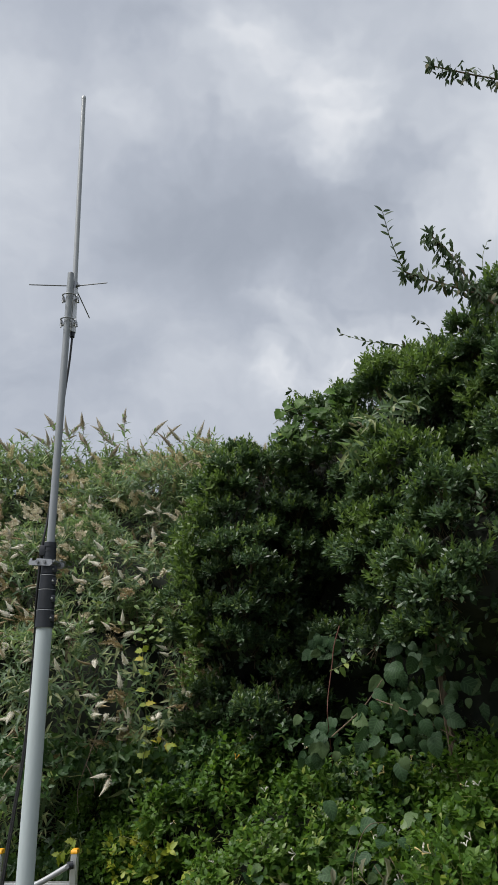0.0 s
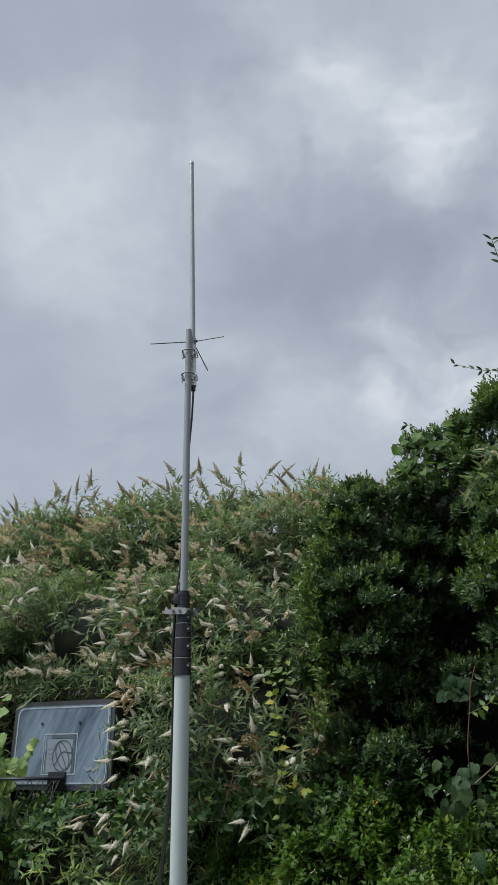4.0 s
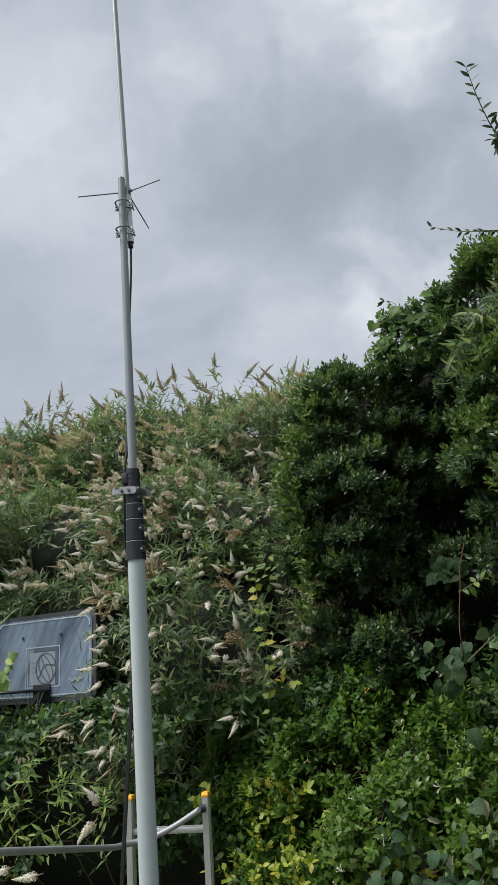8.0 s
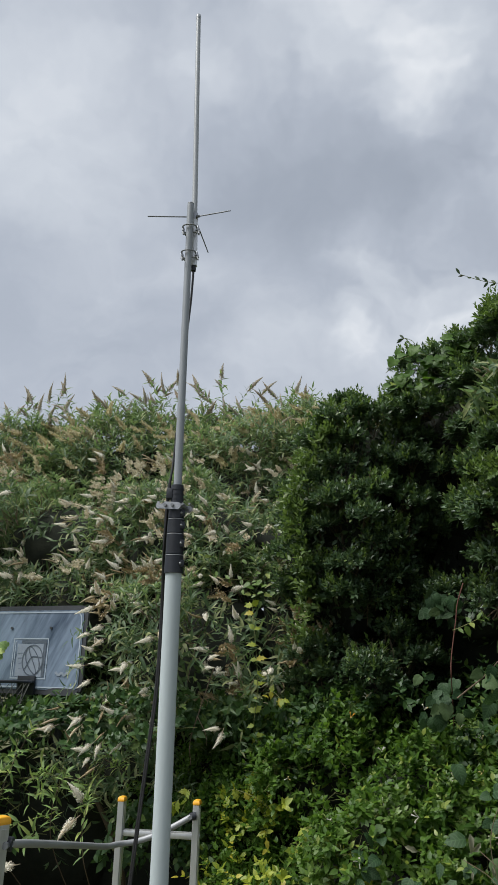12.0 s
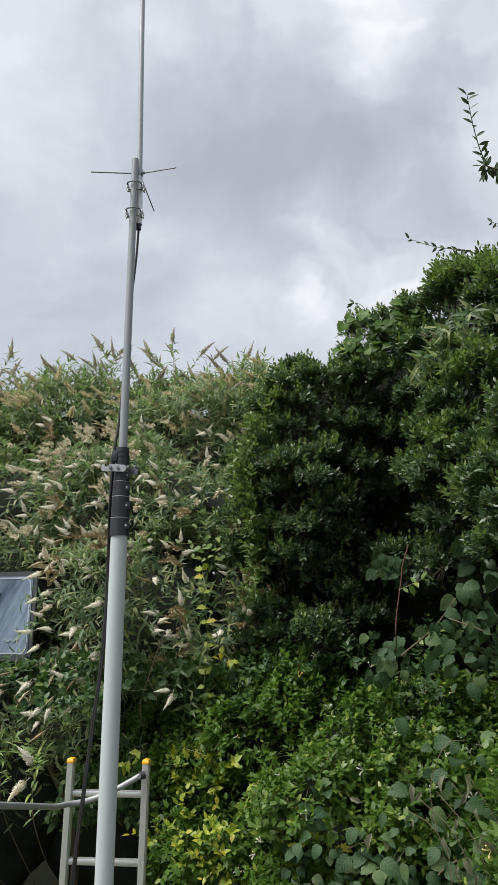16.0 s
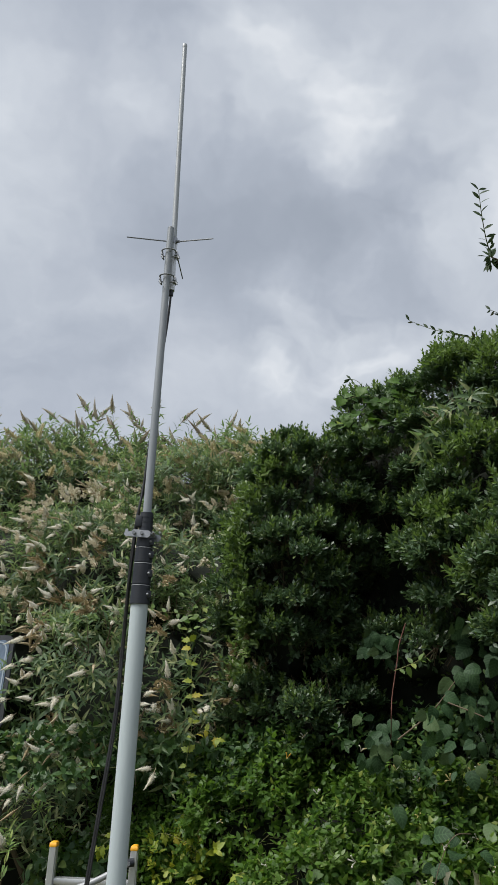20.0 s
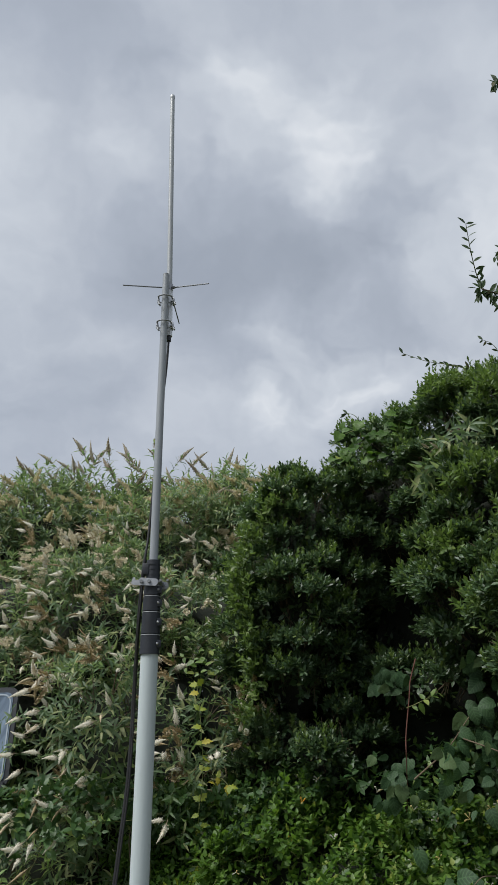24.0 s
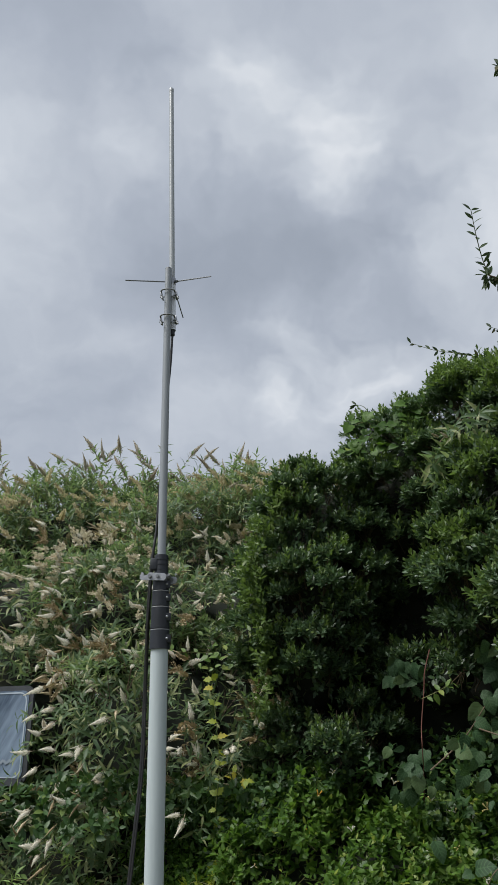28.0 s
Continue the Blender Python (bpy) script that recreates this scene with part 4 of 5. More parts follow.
crown("crown", [shoots(p, way, rng.uniform(0.045, 0.08, len(p)), 9, rng.uniform(0.034, 0.052, len(p)), SLIP, (66, 24), 0.0, 0.5)], M["hedge"], hedge, "small glossy dark green leaves in rosettes")
q, qn, _ = skin(HEDGE + HEDGE_BACK, 6500, 0.16, 2.5, 0.26, 2.0, -0.9)
crown("inner_leaf_growth", [shoots(q - qn * 0.16, qn + up * 0.2 + rng.normal(0, 0.5, q.shape), 0.14, 6, rng.uniform(0.045, 0.065, len(q)), OVAL, (80, 40), 0.0, 0.4)], M["hedge"], hedge, "shaded dark green leaves")
top = rng.random(len(p)) < np.where(n[:, 2] > 0.45, 0.15, 0.05) * (p[:, 1] < 2.7)
crown("young_growth", [shoots(p[top] + n[top] * 0.04, n[top] * 0.4 + up + rng.normal(0, 0.25, (top.sum(), 3)), rng.uniform(0.05, 0.10, top.sum()), 10, 0.042, SLIP, (62, 18), 0.0, 0.4)], M["fresh"], hedge, "upright fresh green young shoots")
crown("twig_growth", [twig_mesh("twig_growth", p[::10] - n[::10] * 0.16, way[::10], 0.22, 0.0022)], M["bark"], hedge, "thin brown twigs")
bright = np.concatenate([np.array(c) + unit(rng.normal(size=(70, 3)) + np.array([-0.2, -0.5, 0.5])) * np.array(r) for c, r in (((1.26, 1.38, 2.46), (0.17, 0.15, 0.10)), ((1.34, 0.98, 2.12), (0.17, 0.14, 0.09)), ((1.42, 1.30, 2.80), (0.18, 0.15, 0.10)), ((1.66, 1.36, 3.30), (0.20, 0.14, 0.10)), ((1.44, 1.66, 3.46), (0.18, 0.12, 0.08)), ((1.85, 1.22, 3.05), (0.16, 0.14, 0.12)))])
crown("bright_growth", [shoots(bright, np.array([-0.15, -0.4, 0.8]) + rng.normal(0, 0.4, bright.shape), rng.uniform(0.05, 0.11, len(bright)), 9, rng.uniform(0.040, 0.056, len(bright)), SLIP, (66, 24), 0.0, 0.5)], M["fresh"], hedge, "tufts of lighter fresh green leaves")
# Light on the hedge's left edge, put in as a strip of lighter-coloured leaves.
edge = np.stack([rng.normal(0.27, 0.035, 240), rng.normal(2.08, 0.08, 240), rng.uniform(1.75, 3.0, 240)], 1)
edge[:, 0] += 0.10 * np.sin(edge[:, 2] * 7.0) * 0.5 + np.clip(edge[:, 2] - 2.75, 0, 1) * 0.5
crown("edge_growth", [shoots(edge, np.array([-0.7, -0.3, 0.6]) + rng.normal(0, 0.35, edge.shape), rng.uniform(0.05, 0.11, len(edge)), 8, rng.uniform(0.036, 0.052, len(edge)), OVAL, (66, 24), 0.0, 0.5)], M["fresh"], hedge, "leaves coloured lighter green for the light on the hedge edge")
stems(hedge, [(0.6, 2.6, 0), (1.1, 2.8, 0), (1.7, 1.8, 0), (2.0, 1.5, 0), (2.3, 1.4, 0), (2.4, 0.9, 0)], [(0.6, 2.5, 2.7), (1.1, 2.5, 3.1), (1.7, 1.9, 3.3), (2.0, 1.4, 2.5), (2.3, 1.5, 3.5), (2.4, 0.9, 2.9)], M["bark"], 0.035, "trunk")

# buddleia
rng = np.random.default_rng(22)
BUDDLEIA = [(-0.42, 2.95, 1.62, 0.72, 0.68, 0.72), (-0.95, 2.72, 0.98, 0.60, 0.42, 0.36), (-1.50, 3.35, 1.85, 0.80, 0.62, 0.75), (-0.58, 3.42, 2.38, 0.90, 0.58, 0.58),
            (-1.62, 3.50, 2.48, 0.78, 0.66, 0.52), (-0.28, 4.75, 3.12, 0.78, 0.78, 0.62), (-0.62, 5.10, 3.50, 0.88, 0.60, 0.50), (-1.62, 4.95, 3.40, 0.88, 0.70, 0.58),
            (-2.72, 5.00, 3.26, 0.88, 0.70, 0.66), (-3.75, 5.00, 2.90, 0.85, 0.70, 0.68), (-2.60, 3.75, 2.25, 0.80, 0.70, 0.75), (0.20, 4.70, 3.52, 0.44, 0.50, 0.40), (-2.45, 3.00, 1.45, 0.65, 0.60, 0.70), (-3.60, 4.10, 2.00, 0.80, 0.70, 0.90)]
bush = thing("buddleia_bush", 0, "large grey-green buddleia bush with many faded cream flower spikes", "bush")
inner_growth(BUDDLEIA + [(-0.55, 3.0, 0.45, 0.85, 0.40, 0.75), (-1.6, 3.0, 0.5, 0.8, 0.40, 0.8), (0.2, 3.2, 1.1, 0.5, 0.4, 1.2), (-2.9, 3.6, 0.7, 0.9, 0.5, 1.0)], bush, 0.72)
BUD = budded(BUDDLEIA, 34, 0.20, 0.36, 8, 1.75)
BUSH_HOLLOWS = [(-0.10, 3.35, 3.12, 0.34), (-1.55, 2.95, 2.98, 0.34), (-1.60, 2.78, 2.58, 0.30), (-1.95, 2.75, 2.42, 0.18), (-1.15, 2.75, 2.05, 0.16), (-0.30, 3.6, 2.95, 0.22), (-0.75, 2.45, 1.75, 0.12), (-0.22, 2.38, 2.15, 0.26), (-2.2, 3.0, 2.3, 0.2)]


def clear(q):
    """Where the bush leaves room: before the backboard, over the low shrub and in the dark gap at its foot."""
    x, y, z = q[:, 0], q[:, 1], q[:, 2]
    board = (x > -2.05) & (x < -0.94) & (z > 1.25) & (z < 2.05) & (y < 2.80)
    shrub = (x < -1.32) & (z < 1.45) & (y < 2.75)
    return ~(board | shrub | ((z < 0.92) & (y < 2.9)))


p, way, n = pads(BUD, 420, 0.20, 0.14, 0.27, 36, BUSH_HOLLOWS, 5.0)
far = p[:, 1] > 3.9
way = unit(way * 0.6 + n * 0.6 + up * np.where(far, 0.45, -0.10)[:, None] + np.array([-0.25, 0, 0]) + rng.normal(0, 0.25, p.shape))
room = clear(p) & clear(p + way * 0.25) & ((p[:, 2] > 1.75) | (rng.random(len(p)) < 0.62))
for x, y, z, r in BUSH_HOLLOWS:
    room &= ((p + way * 0.1 - np.array((x, y, z))) ** 2).sum(1) > r * r
p, way, n, far = p[room], way[room], n[room], far[room]
size = np.where(far, rng.uniform(0.08, 0.12, len(p)), rng.uniform(0.065, 0.108, len(p)))
crown("crown", [shoots(p - unit(way) * 0.08, way, rng.uniform(0.16, 0.32, len(p)), 10, size, LANCE, (70, 30), np.where(far, 0.2, 0.5), 0.55)], M["buddleia"], bush, "long narrow grey-green leaves")
q, qn, _ = skin([tuple(l[:3]) + tuple(0.78 * r for r in l[3:]) for l in BUDDLEIA], 2200, 0.14, 2.4, 0.05, 5.0, -0.8)
crown("inner_leaf_growth", [shoots(q, qn + rng.normal(0, 0.5, q.shape), 0.2, 8, 0.11, LANCE, (70, 35), 0.4, 0.4)], M["buddleia"], bush, "shaded narrow leaves")
crown("twig_growth", [twig_mesh("twig_growth", p[::3] - n[::3] * 0.2, way[::3], 0.34, 0.003, 0.1)], M["bark"], bush, "thin pale brown twigs")
stems(bush, [(-0.4, 3.2, 0), (-1.0, 3.4, 0), (-1.6, 3.6, 0), (-2.4, 3.6, 0), (-3.2, 4.4, 0), (-0.5, 4.2, 0), (-1.7, 4.6, 0), (-0.9, 2.9, 0)],
      [(-0.4, 3.1, 2.1), (-0.6, 3.5, 2.6), (-1.6, 3.5, 2.7), (-2.5, 3.6, 2.5), (-3.6, 4.8, 3.3), (-0.5, 5.0, 3.8), (-1.7, 4.9, 3.8), (-1.0, 2.3, 1.1)], M["bark"], 0.03, "stem")


def profile(f):
    """How wide a spike is along it: plump near the foot, then drawn out to a point."""
    return np.interp(f, (0.0, 0.1, 0.26, 0.5, 0.78, 1.0), (0.45, 0.88, 1.0, 0.78, 0.36, 0.05))


def taper(f):
    return np.interp(f, (0.0, 0.15, 0.4, 0.7, 1.0), (0.55, 1.0, 0.85, 0.5, 0.06))


def panicle(name, mat, length, wide, florets, seed, profile=profile):
    """A flower spike along +z: little florets crowded round a tapering axis."""
    r = np.random.default_rng(seed)
    f = r.random(florets) ** 0.8
    turn = r.random(florets) * 2 * np.pi
    radius = wide * profile(f) * r.uniform(0.65, 1.1, florets)
    c = np.stack([np.cos(turn) * radius, np.sin(turn) * radius, f * length], 1)
    bow = r.uniform(0.10, 0.32) * length
    c[:, 0] += bow * f * f
    out = np.stack([np.cos(turn), np.sin(turn), np.full(florets, 1.1)], 1)
    v, l, s = leaves(blade(((0.45, 0.36),), 0.5, -0.2), c - unit(out) * 0.004, out + r.normal(0, 0.3, out.shape), np.tile(up, (florets, 1)) + r.normal(0, 0.4, out.shape), wide * r.uniform(0.32, 0.55, florets) * (0.5 + 0.5 * profile(f)))
    bm = bmesh.new()
    tube(bm, [(bow * k * abs(k), 0, length * k) for k in (-0.2, 0.0, 0.3, 0.6, 0.98)], [wide * 0.08, wide * 0.12, wide * 0.7 * profile(0.3), wide * 0.7 * profile(0.6), wide * 0.06], 7)
    core = bpy.data.meshes.new("core")
    bm.to_mesh(core)
    bm.free()
    cv = np.array([q.co for q in core.vertices])
    cl = np.array([i for q in core.polygons for i in q.vertices])
    cs = np.array([q.loop_start for q in core.polygons])
    mesh = array_mesh(name, *joined((v, l, s), (cv, cl, cs)))
    mesh.materials.append(mat)
    return mesh


FRESH = [panicle("fresh_spike", M["cream"], 0.120 + 0.013 * k, 0.023, 320, k) for k in range(4)]
FADED = [panicle("faded_spike", M["brown"], 0.11 + 0.025 * k, 0.015, 150, 10 + k) for k in range(3)]
SLIM = [panicle("slim_spike", M["spent"], 0.15 + 0.035 * k, 0.022, 300, 20 + k, taper) for k in range(3)]


def aimed(at, way, scale=1.0, spin=0.0):
    q = Vector(way).to_track_quat("Z", "Y").to_matrix().to_4x4()
    return Matrix.Translation(at) @ q @ pose(0, 0, 0, 0, 0, spin) @ Matrix.Scale(scale, 4)


def spike(mesh, at, way, scale=1.0, parent=bush, label=""):
    ob = new("flower_spike", mesh)
    ob.parent = parent
    ob.matrix_basis = aimed(at, way, scale, rng.uniform(0, 360))
    if label:
        tagged(ob, label)
    return ob


# flower heads at the ends of the outer shoots: some fan out from one stalk, withered ones among them
tip = p + way * 0.27
tip[:, 2] -= np.where(far, 0.05, 0.12)
outer = np.nonzero((n[:, 1] < -0.30) & (n[:, 2] > -0.35) & (p[:, 1] < 4.2) & (p[:, 2] > 1.15) & (p[:, 2] < 3.25) & (p[:, 0] > -2.9) & (p[:, 0] < 0.2) & clear(tip + np.array([[0.0, 0.05, 0.0]])))[0]
outer = rng.permutation(outer)
chosen = []
patchy = lumps(tip, 2.2, 9.0)
for i in outer:
    if len(chosen) < 240 and patchy[i] > -0.24 and all(((tip[i] - tip[j]) ** 2).sum() > 0.118 ** 2 for j in chosen):
        chosen.append(i)
for i in chosen:
    w = unit(way[i] * 0.5 + np.array([rng.normal(-0.5, 0.3), -0.30, rng.normal(-0.08, 0.22)]))
    for c in range(rng.choice([1, 2, 3, 4])):
        mesh = FADED[rng.integers(0, 3)] if c == 2 or rng.random() < 0.08 else FRESH[rng.integers(0, 4)]
        q = unit(w + rng.normal(0, 0.55, 3))
        spike(mesh, tip[i] + q * 0.03 + rng.normal(0, 0.03, 3), q, rng.uniform(0.46, 0.76), bush, "faded brown flower spike" if mesh in FADED else "cream flower spike")
# withered brown clusters and small cream ones between them, too many to tell apart
def bloom_groups(at, aim, length, wide, steps):
    found = []
    for turn in range(2):       # the solid heart of each head, as two crossed slips
        side = unit(np.cross(aim, rng.normal(size=at.shape)))
        found.append(leaves(blade(((0.22, 0.9 * wide / length), (0.6, 0.6 * wide / length)), 0.0, 0.0), at, aim, side, np.full(len(at), length * 1.1)))
    for f in np.linspace(0, 1, steps):
        for j in range(4):
            out = rng.normal(size=at.shape)
            out = unit(out - aim * (out * aim).sum(1)[:, None])
            found.append(leaves(blade(((0.45, 0.36),), 0.5, -0.2), at + aim * (length * f) + out * wide * (1 - 0.7 * f), out + aim * 0.8, aim + rng.normal(0, 0.4, out.shape), wide * 2.1 * (1.1 - 0.6 * f) * rng.uniform(0.7, 1.2, len(at))))
    return found


rest = np.array([i for i in outer if i not in set(chosen)])
wilt = np.repeat(np.array(chosen)[::4], 4)
crown("faded_bloom", bloom_groups(tip[wilt] - way[wilt] * 0.05 + rng.normal(0, 0.03, (len(wilt), 3)), unit(way[wilt] * 0.4 + np.array([-0.4, -0.3, 0.0]) + rng.normal(0, 0.4, (len(wilt), 3))), 0.10, 0.0095, 11), M["brown"], bush, "withered brown flower clusters")
high = rest[tip[rest, 2] > 2.15][:170]
crown("small_bloom", bloom_groups(tip[high] + rng.normal(0, 0.03, (len(high), 3)), unit(way[high] * 0.4 + np.array([-0.5, -0.3, 0.0]) + rng.normal(0, 0.4, (len(high), 3))), 0.080, 0.0110, 10), M["pale"], bush, "small pale cream flower spikes")
# some that lean across the edge of the backboard
for at, w in (((-1.02, 2.08, 1.78), (-0.9, -0.2, -0.1)), ((-0.98, 2.06, 1.70), (-0.8, -0.3, 0.1)), ((-0.92, 2.04, 1.74), (-0.2, -0.9, 0.2)), ((-1.03, 2.06, 1.60), (-0.9, -0.2, -0.2)),
              ((-0.96, 2.02, 1.50), (-0.6, -0.3, -0.6)), ((-0.78, 2.00, 1.60), (-0.8, -0.4, 0.2)), ((-0.80, 1.98, 1.44), (-0.3, -0.8, -0.2))):
    spike(FRESH[rng.integers(0, 4)], np.array(at) - unit(np.array(w)) * 0.05, w, 0.66, bush, "cream flower spike")
edge = np.array([(-0.98, 2.22, 1.42 + 0.05 * k) for k in range(10)]) + rng.normal(0, 0.04, (10, 3))
crown("edge_growth", [shoots(edge, np.tile((-0.5, -0.5, 0.1), (10, 1)) + rng.normal(0, 0.3, (10, 3)), 0.14, 7, 0.085, LANCE, (70, 35), 0.4, 0.6)], M["buddleia"], bush, "narrow leaves at the backboard's edge")
top_ones = rng.permutation(np.nonzero(far & (n[:, 2] > 0.0) & (n[:, 1] < 0.5))[0])[:40]
for i in top_ones:
    w = np.array([rng.normal(-0.35, 0.5), rng.normal(-0.2, 0.3), rng.uniform(0.25, 1.0)])
    mesh = (SLIM + FRESH)[rng.integers(0, 6)] if n[i, 2] < 0.6 else SLIM[rng.integers(0, 3)]
    spike(mesh, p[i] + unit(way[i]) * 0.22, w, rng.uniform(0.8, 1.2), bush, "slim pale tan flower spike")

# the rest of the bloom, too many to tell apart
rest = rng.permutation(np.nonzero(far & (n[:, 2] > -0.2) & (p[:, 2] + 0.22 * way[:, 2] < 4.05 - 0.3 * np.clip(-2.7 - p[:, 0], 0, 2)))[0])[:620]
tall = p[rest] + unit(way[rest]) * 0.16
aim = unit(np.stack([rng.normal(-0.55, 0.4, len(rest)), rng.normal(-0.3, 0.3, len(rest)), rng.uniform(0.0, 0.8, len(rest))], 1))
crown("bloom", bloom_groups(tall, aim, 0.155, 0.0155, 14), M["tan"], bush, "crowded pale tan flower spikes")
# tall flowering shoots along the top of the bush
heads = [(-0.620, 4.02, 4.20), (-0.36, 5.00, 4.42), (-0.50, 4.98, 4.46), (-1.25, 3.97, 4.12)]
for k in range(80):
    x = -3.95 + 0.053 * k + rng.normal(0, 0.07)
    heads.append((x, 4.9 + rng.normal(0, 0.15), (4.33 if x > -2.7 else 4.33 - 0.33 * (-2.7 - x)) + rng.uniform(-0.34, 0.07)))
heads = np.array(heads)
lean = np.stack([rng.normal(-0.30, 0.55, len(heads)), rng.normal(-0.05, 0.15, len(heads)), np.ones(len(heads))], 1)
lean[0], lean[1], lean[2], lean[3] = (-0.08, 0, 1), (0.75, 0, 1), (0.6, 0, 1), (-0.5, -0.1, 1)
lean = unit(lean)
foot = heads - lean * 0.55
crown("tall_growth", [shoots(foot, lean, 0.56, 24, 0.118, LANCE, (75, 50), 0.0, 0.3, 0.05)], M["buddleia"], bush, "tall upright leafy shoots")
crown("shoot_stem_growth", [twig_mesh("shoot_stem_growth", foot - lean * 0.3, lean, 0.86, 0.004)], M["green_stem"], bush, "thin green shoots")
for h, l in zip(heads, lean):
    spike(SLIM[rng.integers(0, 3)], h - l * 0.03, l + rng.normal(0, 0.05, 3), rng.uniform(0.95, 1.35), bush, "slim pale tan flower spike")
    if rng.random() < 0.6:
        spike(SLIM[0], h - l * 0.10, l + np.array([rng.choice([-0.8, 0.8]), 0, 0]), 0.7, bush, "slim pale tan flower spike")
# low heads under the backboard's edge, many of them withered
for k in range(20):
    z = rng.uniform(1.12, 1.42)
    at = np.array([rng.uniform(-1.05, -0.62), 2.27 - 0.55 * math.sqrt(1 - ((z - 1.0) / 0.58) ** 2), z])
    mesh, words = (FADED[k % 3], "faded brown flower spike") if k % 2 else (FRESH[k % 4], "cream flower spike")
    spike(mesh, at, (rng.normal(-0.6, 0.4), -0.5, rng.normal(-0.3, 0.3)), rng.uniform(0.45, 0.7), bush, words)

# honeysuckle bank
rng = np.random.default_rng(23)
BANK = [(0.30, 2.68, 0.62, 0.60, 0.48, 0.60), (0.92, 2.45, 0.66, 0.50, 0.48, 0.58), (1.42, 1.78, 0.66, 0.48, 0.48, 0.62), (1.62, 1.05, 0.66, 0.44, 0.42, 0.52),
        (1.12, 1.75, 0.34, 0.42, 0.42, 0.36), (2.15, 0.70, 0.75, 0.50, 0.50, 0.62), (-0.22, 2.62, 0.92, 0.36, 0.36, 0.42), (1.85, 1.35, 1.15, 0.40, 0.40, 0.35), (0.80, 2.02, 0.90, 0.50, 0.42, 0.42), (1.15, 1.76, 0.78, 0.42, 0.38, 0.42), (0.70, 1.92, 0.48, 0.44, 0.38, 0.36), (0.30, 2.14, 0.56, 0.38, 0.34, 0.34), (0.40, 2.30, 0.98, 0.45, 0.38, 0.38)]
bank = thing("honeysuckle_bank", 0, "sprawling bright green honeysuckle covering the bank", "climber")
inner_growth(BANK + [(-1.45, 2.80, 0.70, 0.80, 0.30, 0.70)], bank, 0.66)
p, n, bump = skin(budded(BANK, 40, 0.12, 0.20, 5), 14500, 0.24, 4.2, 0.12, 8.0, -0.5)
room = (bump > -0.06) | (rng.random(len(p)) < 0.25)
p, n, bump = p[room], n[room], bump[room]
way = n * 0.7 + up * 0.45 + rng.normal(0, 0.5, p.shape)
crown("crown", [shoots(p - unit(way) * 0.05, way, rng.uniform(0.07, 0.16, len(p)), 6, rng.uniform(0.036, 0.058, len(p)), OVATE, (80, 35), 0.2, 0.8)], M["bank"], bank, "oval fresh green leaves")
crown("twig_growth", [twig_mesh("twig_growth", p[::4] - n[::4] * 0.1, way[::4], 0.2, 0.0018, 0.2)], M["green_stem"], bank, "thin green runners")
stems(bank, [(0.3, 2.6, 0), (0.9, 2.4, 0), (1.4, 1.8, 0), (1.6, 1.1, 0)], [(0.3, 2.5, 0.9), (0.9, 2.3, 1.0), (1.4, 1.6, 1.0), (1.6, 1.0, 0.9)], M["bark"], 0.012, "runner")
# yellowing shoots at the dark end of the bank, and a few pale ones over the rest of it
turned = np.nonzero((n[:, 1] < -0.1) & (lumps(p, 5.0, 7.7) > -0.02) & (p[:, 0] > -0.30) & (p[:, 0] < 0.36) & (p[:, 2] > 0.36) & (p[:, 2] < 0.98) & (bump > 0.0))[0]
turned = rng.permutation(turned)[:70]
crown("yellowing_growth", [shoots(p[turned], way[turned] + np.array([0.0, -0.4, 0.0]), rng.uniform(0.09, 0.19, len(turned)), 7, rng.uniform(0.035, 0.058, len(turned)), OVATE, (80, 35), 0.2, 0.7)], M["yellow"], bank, "yellowing young shoots")
lightest = rng.permutation(np.nonzero((n[:, 1] < 0.1) & (lumps(p, 2.6, 3.1) > 0.10) & (bump > 0.02) & (p[:, 0] > 0.3))[0])[:420]
crown("pale_growth", [shoots(p[lightest], way[lightest] + np.array([0.0, -0.2, 0.2]), rng.uniform(0.08, 0.17, len(lightest)), 7, rng.uniform(0.036, 0.056, len(lightest)), OVATE, (80, 35), 0.2, 0.7)], M["ivy"], bank, "paler green young shoots")
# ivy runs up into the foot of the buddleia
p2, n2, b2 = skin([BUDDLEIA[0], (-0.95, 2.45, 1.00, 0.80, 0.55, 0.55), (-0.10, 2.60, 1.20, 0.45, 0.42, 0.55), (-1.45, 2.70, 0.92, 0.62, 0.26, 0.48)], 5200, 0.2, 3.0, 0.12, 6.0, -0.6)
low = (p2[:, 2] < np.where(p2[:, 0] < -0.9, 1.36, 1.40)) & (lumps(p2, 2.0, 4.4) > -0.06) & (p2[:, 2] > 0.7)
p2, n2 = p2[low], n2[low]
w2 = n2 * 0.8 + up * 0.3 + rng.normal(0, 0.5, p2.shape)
crown("ivy_growth", [shoots(p2 + n2 * 0.04, w2, rng.uniform(0.05, 0.12, len(p2)), 5, rng.uniform(0.045, 0.075, len(p2)), OVATE, (80, 40), 0.2, 0.7)], M["deep"], bank, "ivy leaves coloured dark for the shade, climbing into the bush")
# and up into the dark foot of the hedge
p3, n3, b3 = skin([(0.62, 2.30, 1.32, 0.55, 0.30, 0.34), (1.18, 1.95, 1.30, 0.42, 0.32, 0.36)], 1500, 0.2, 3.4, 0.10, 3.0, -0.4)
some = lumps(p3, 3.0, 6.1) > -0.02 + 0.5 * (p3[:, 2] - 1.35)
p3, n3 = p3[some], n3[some]
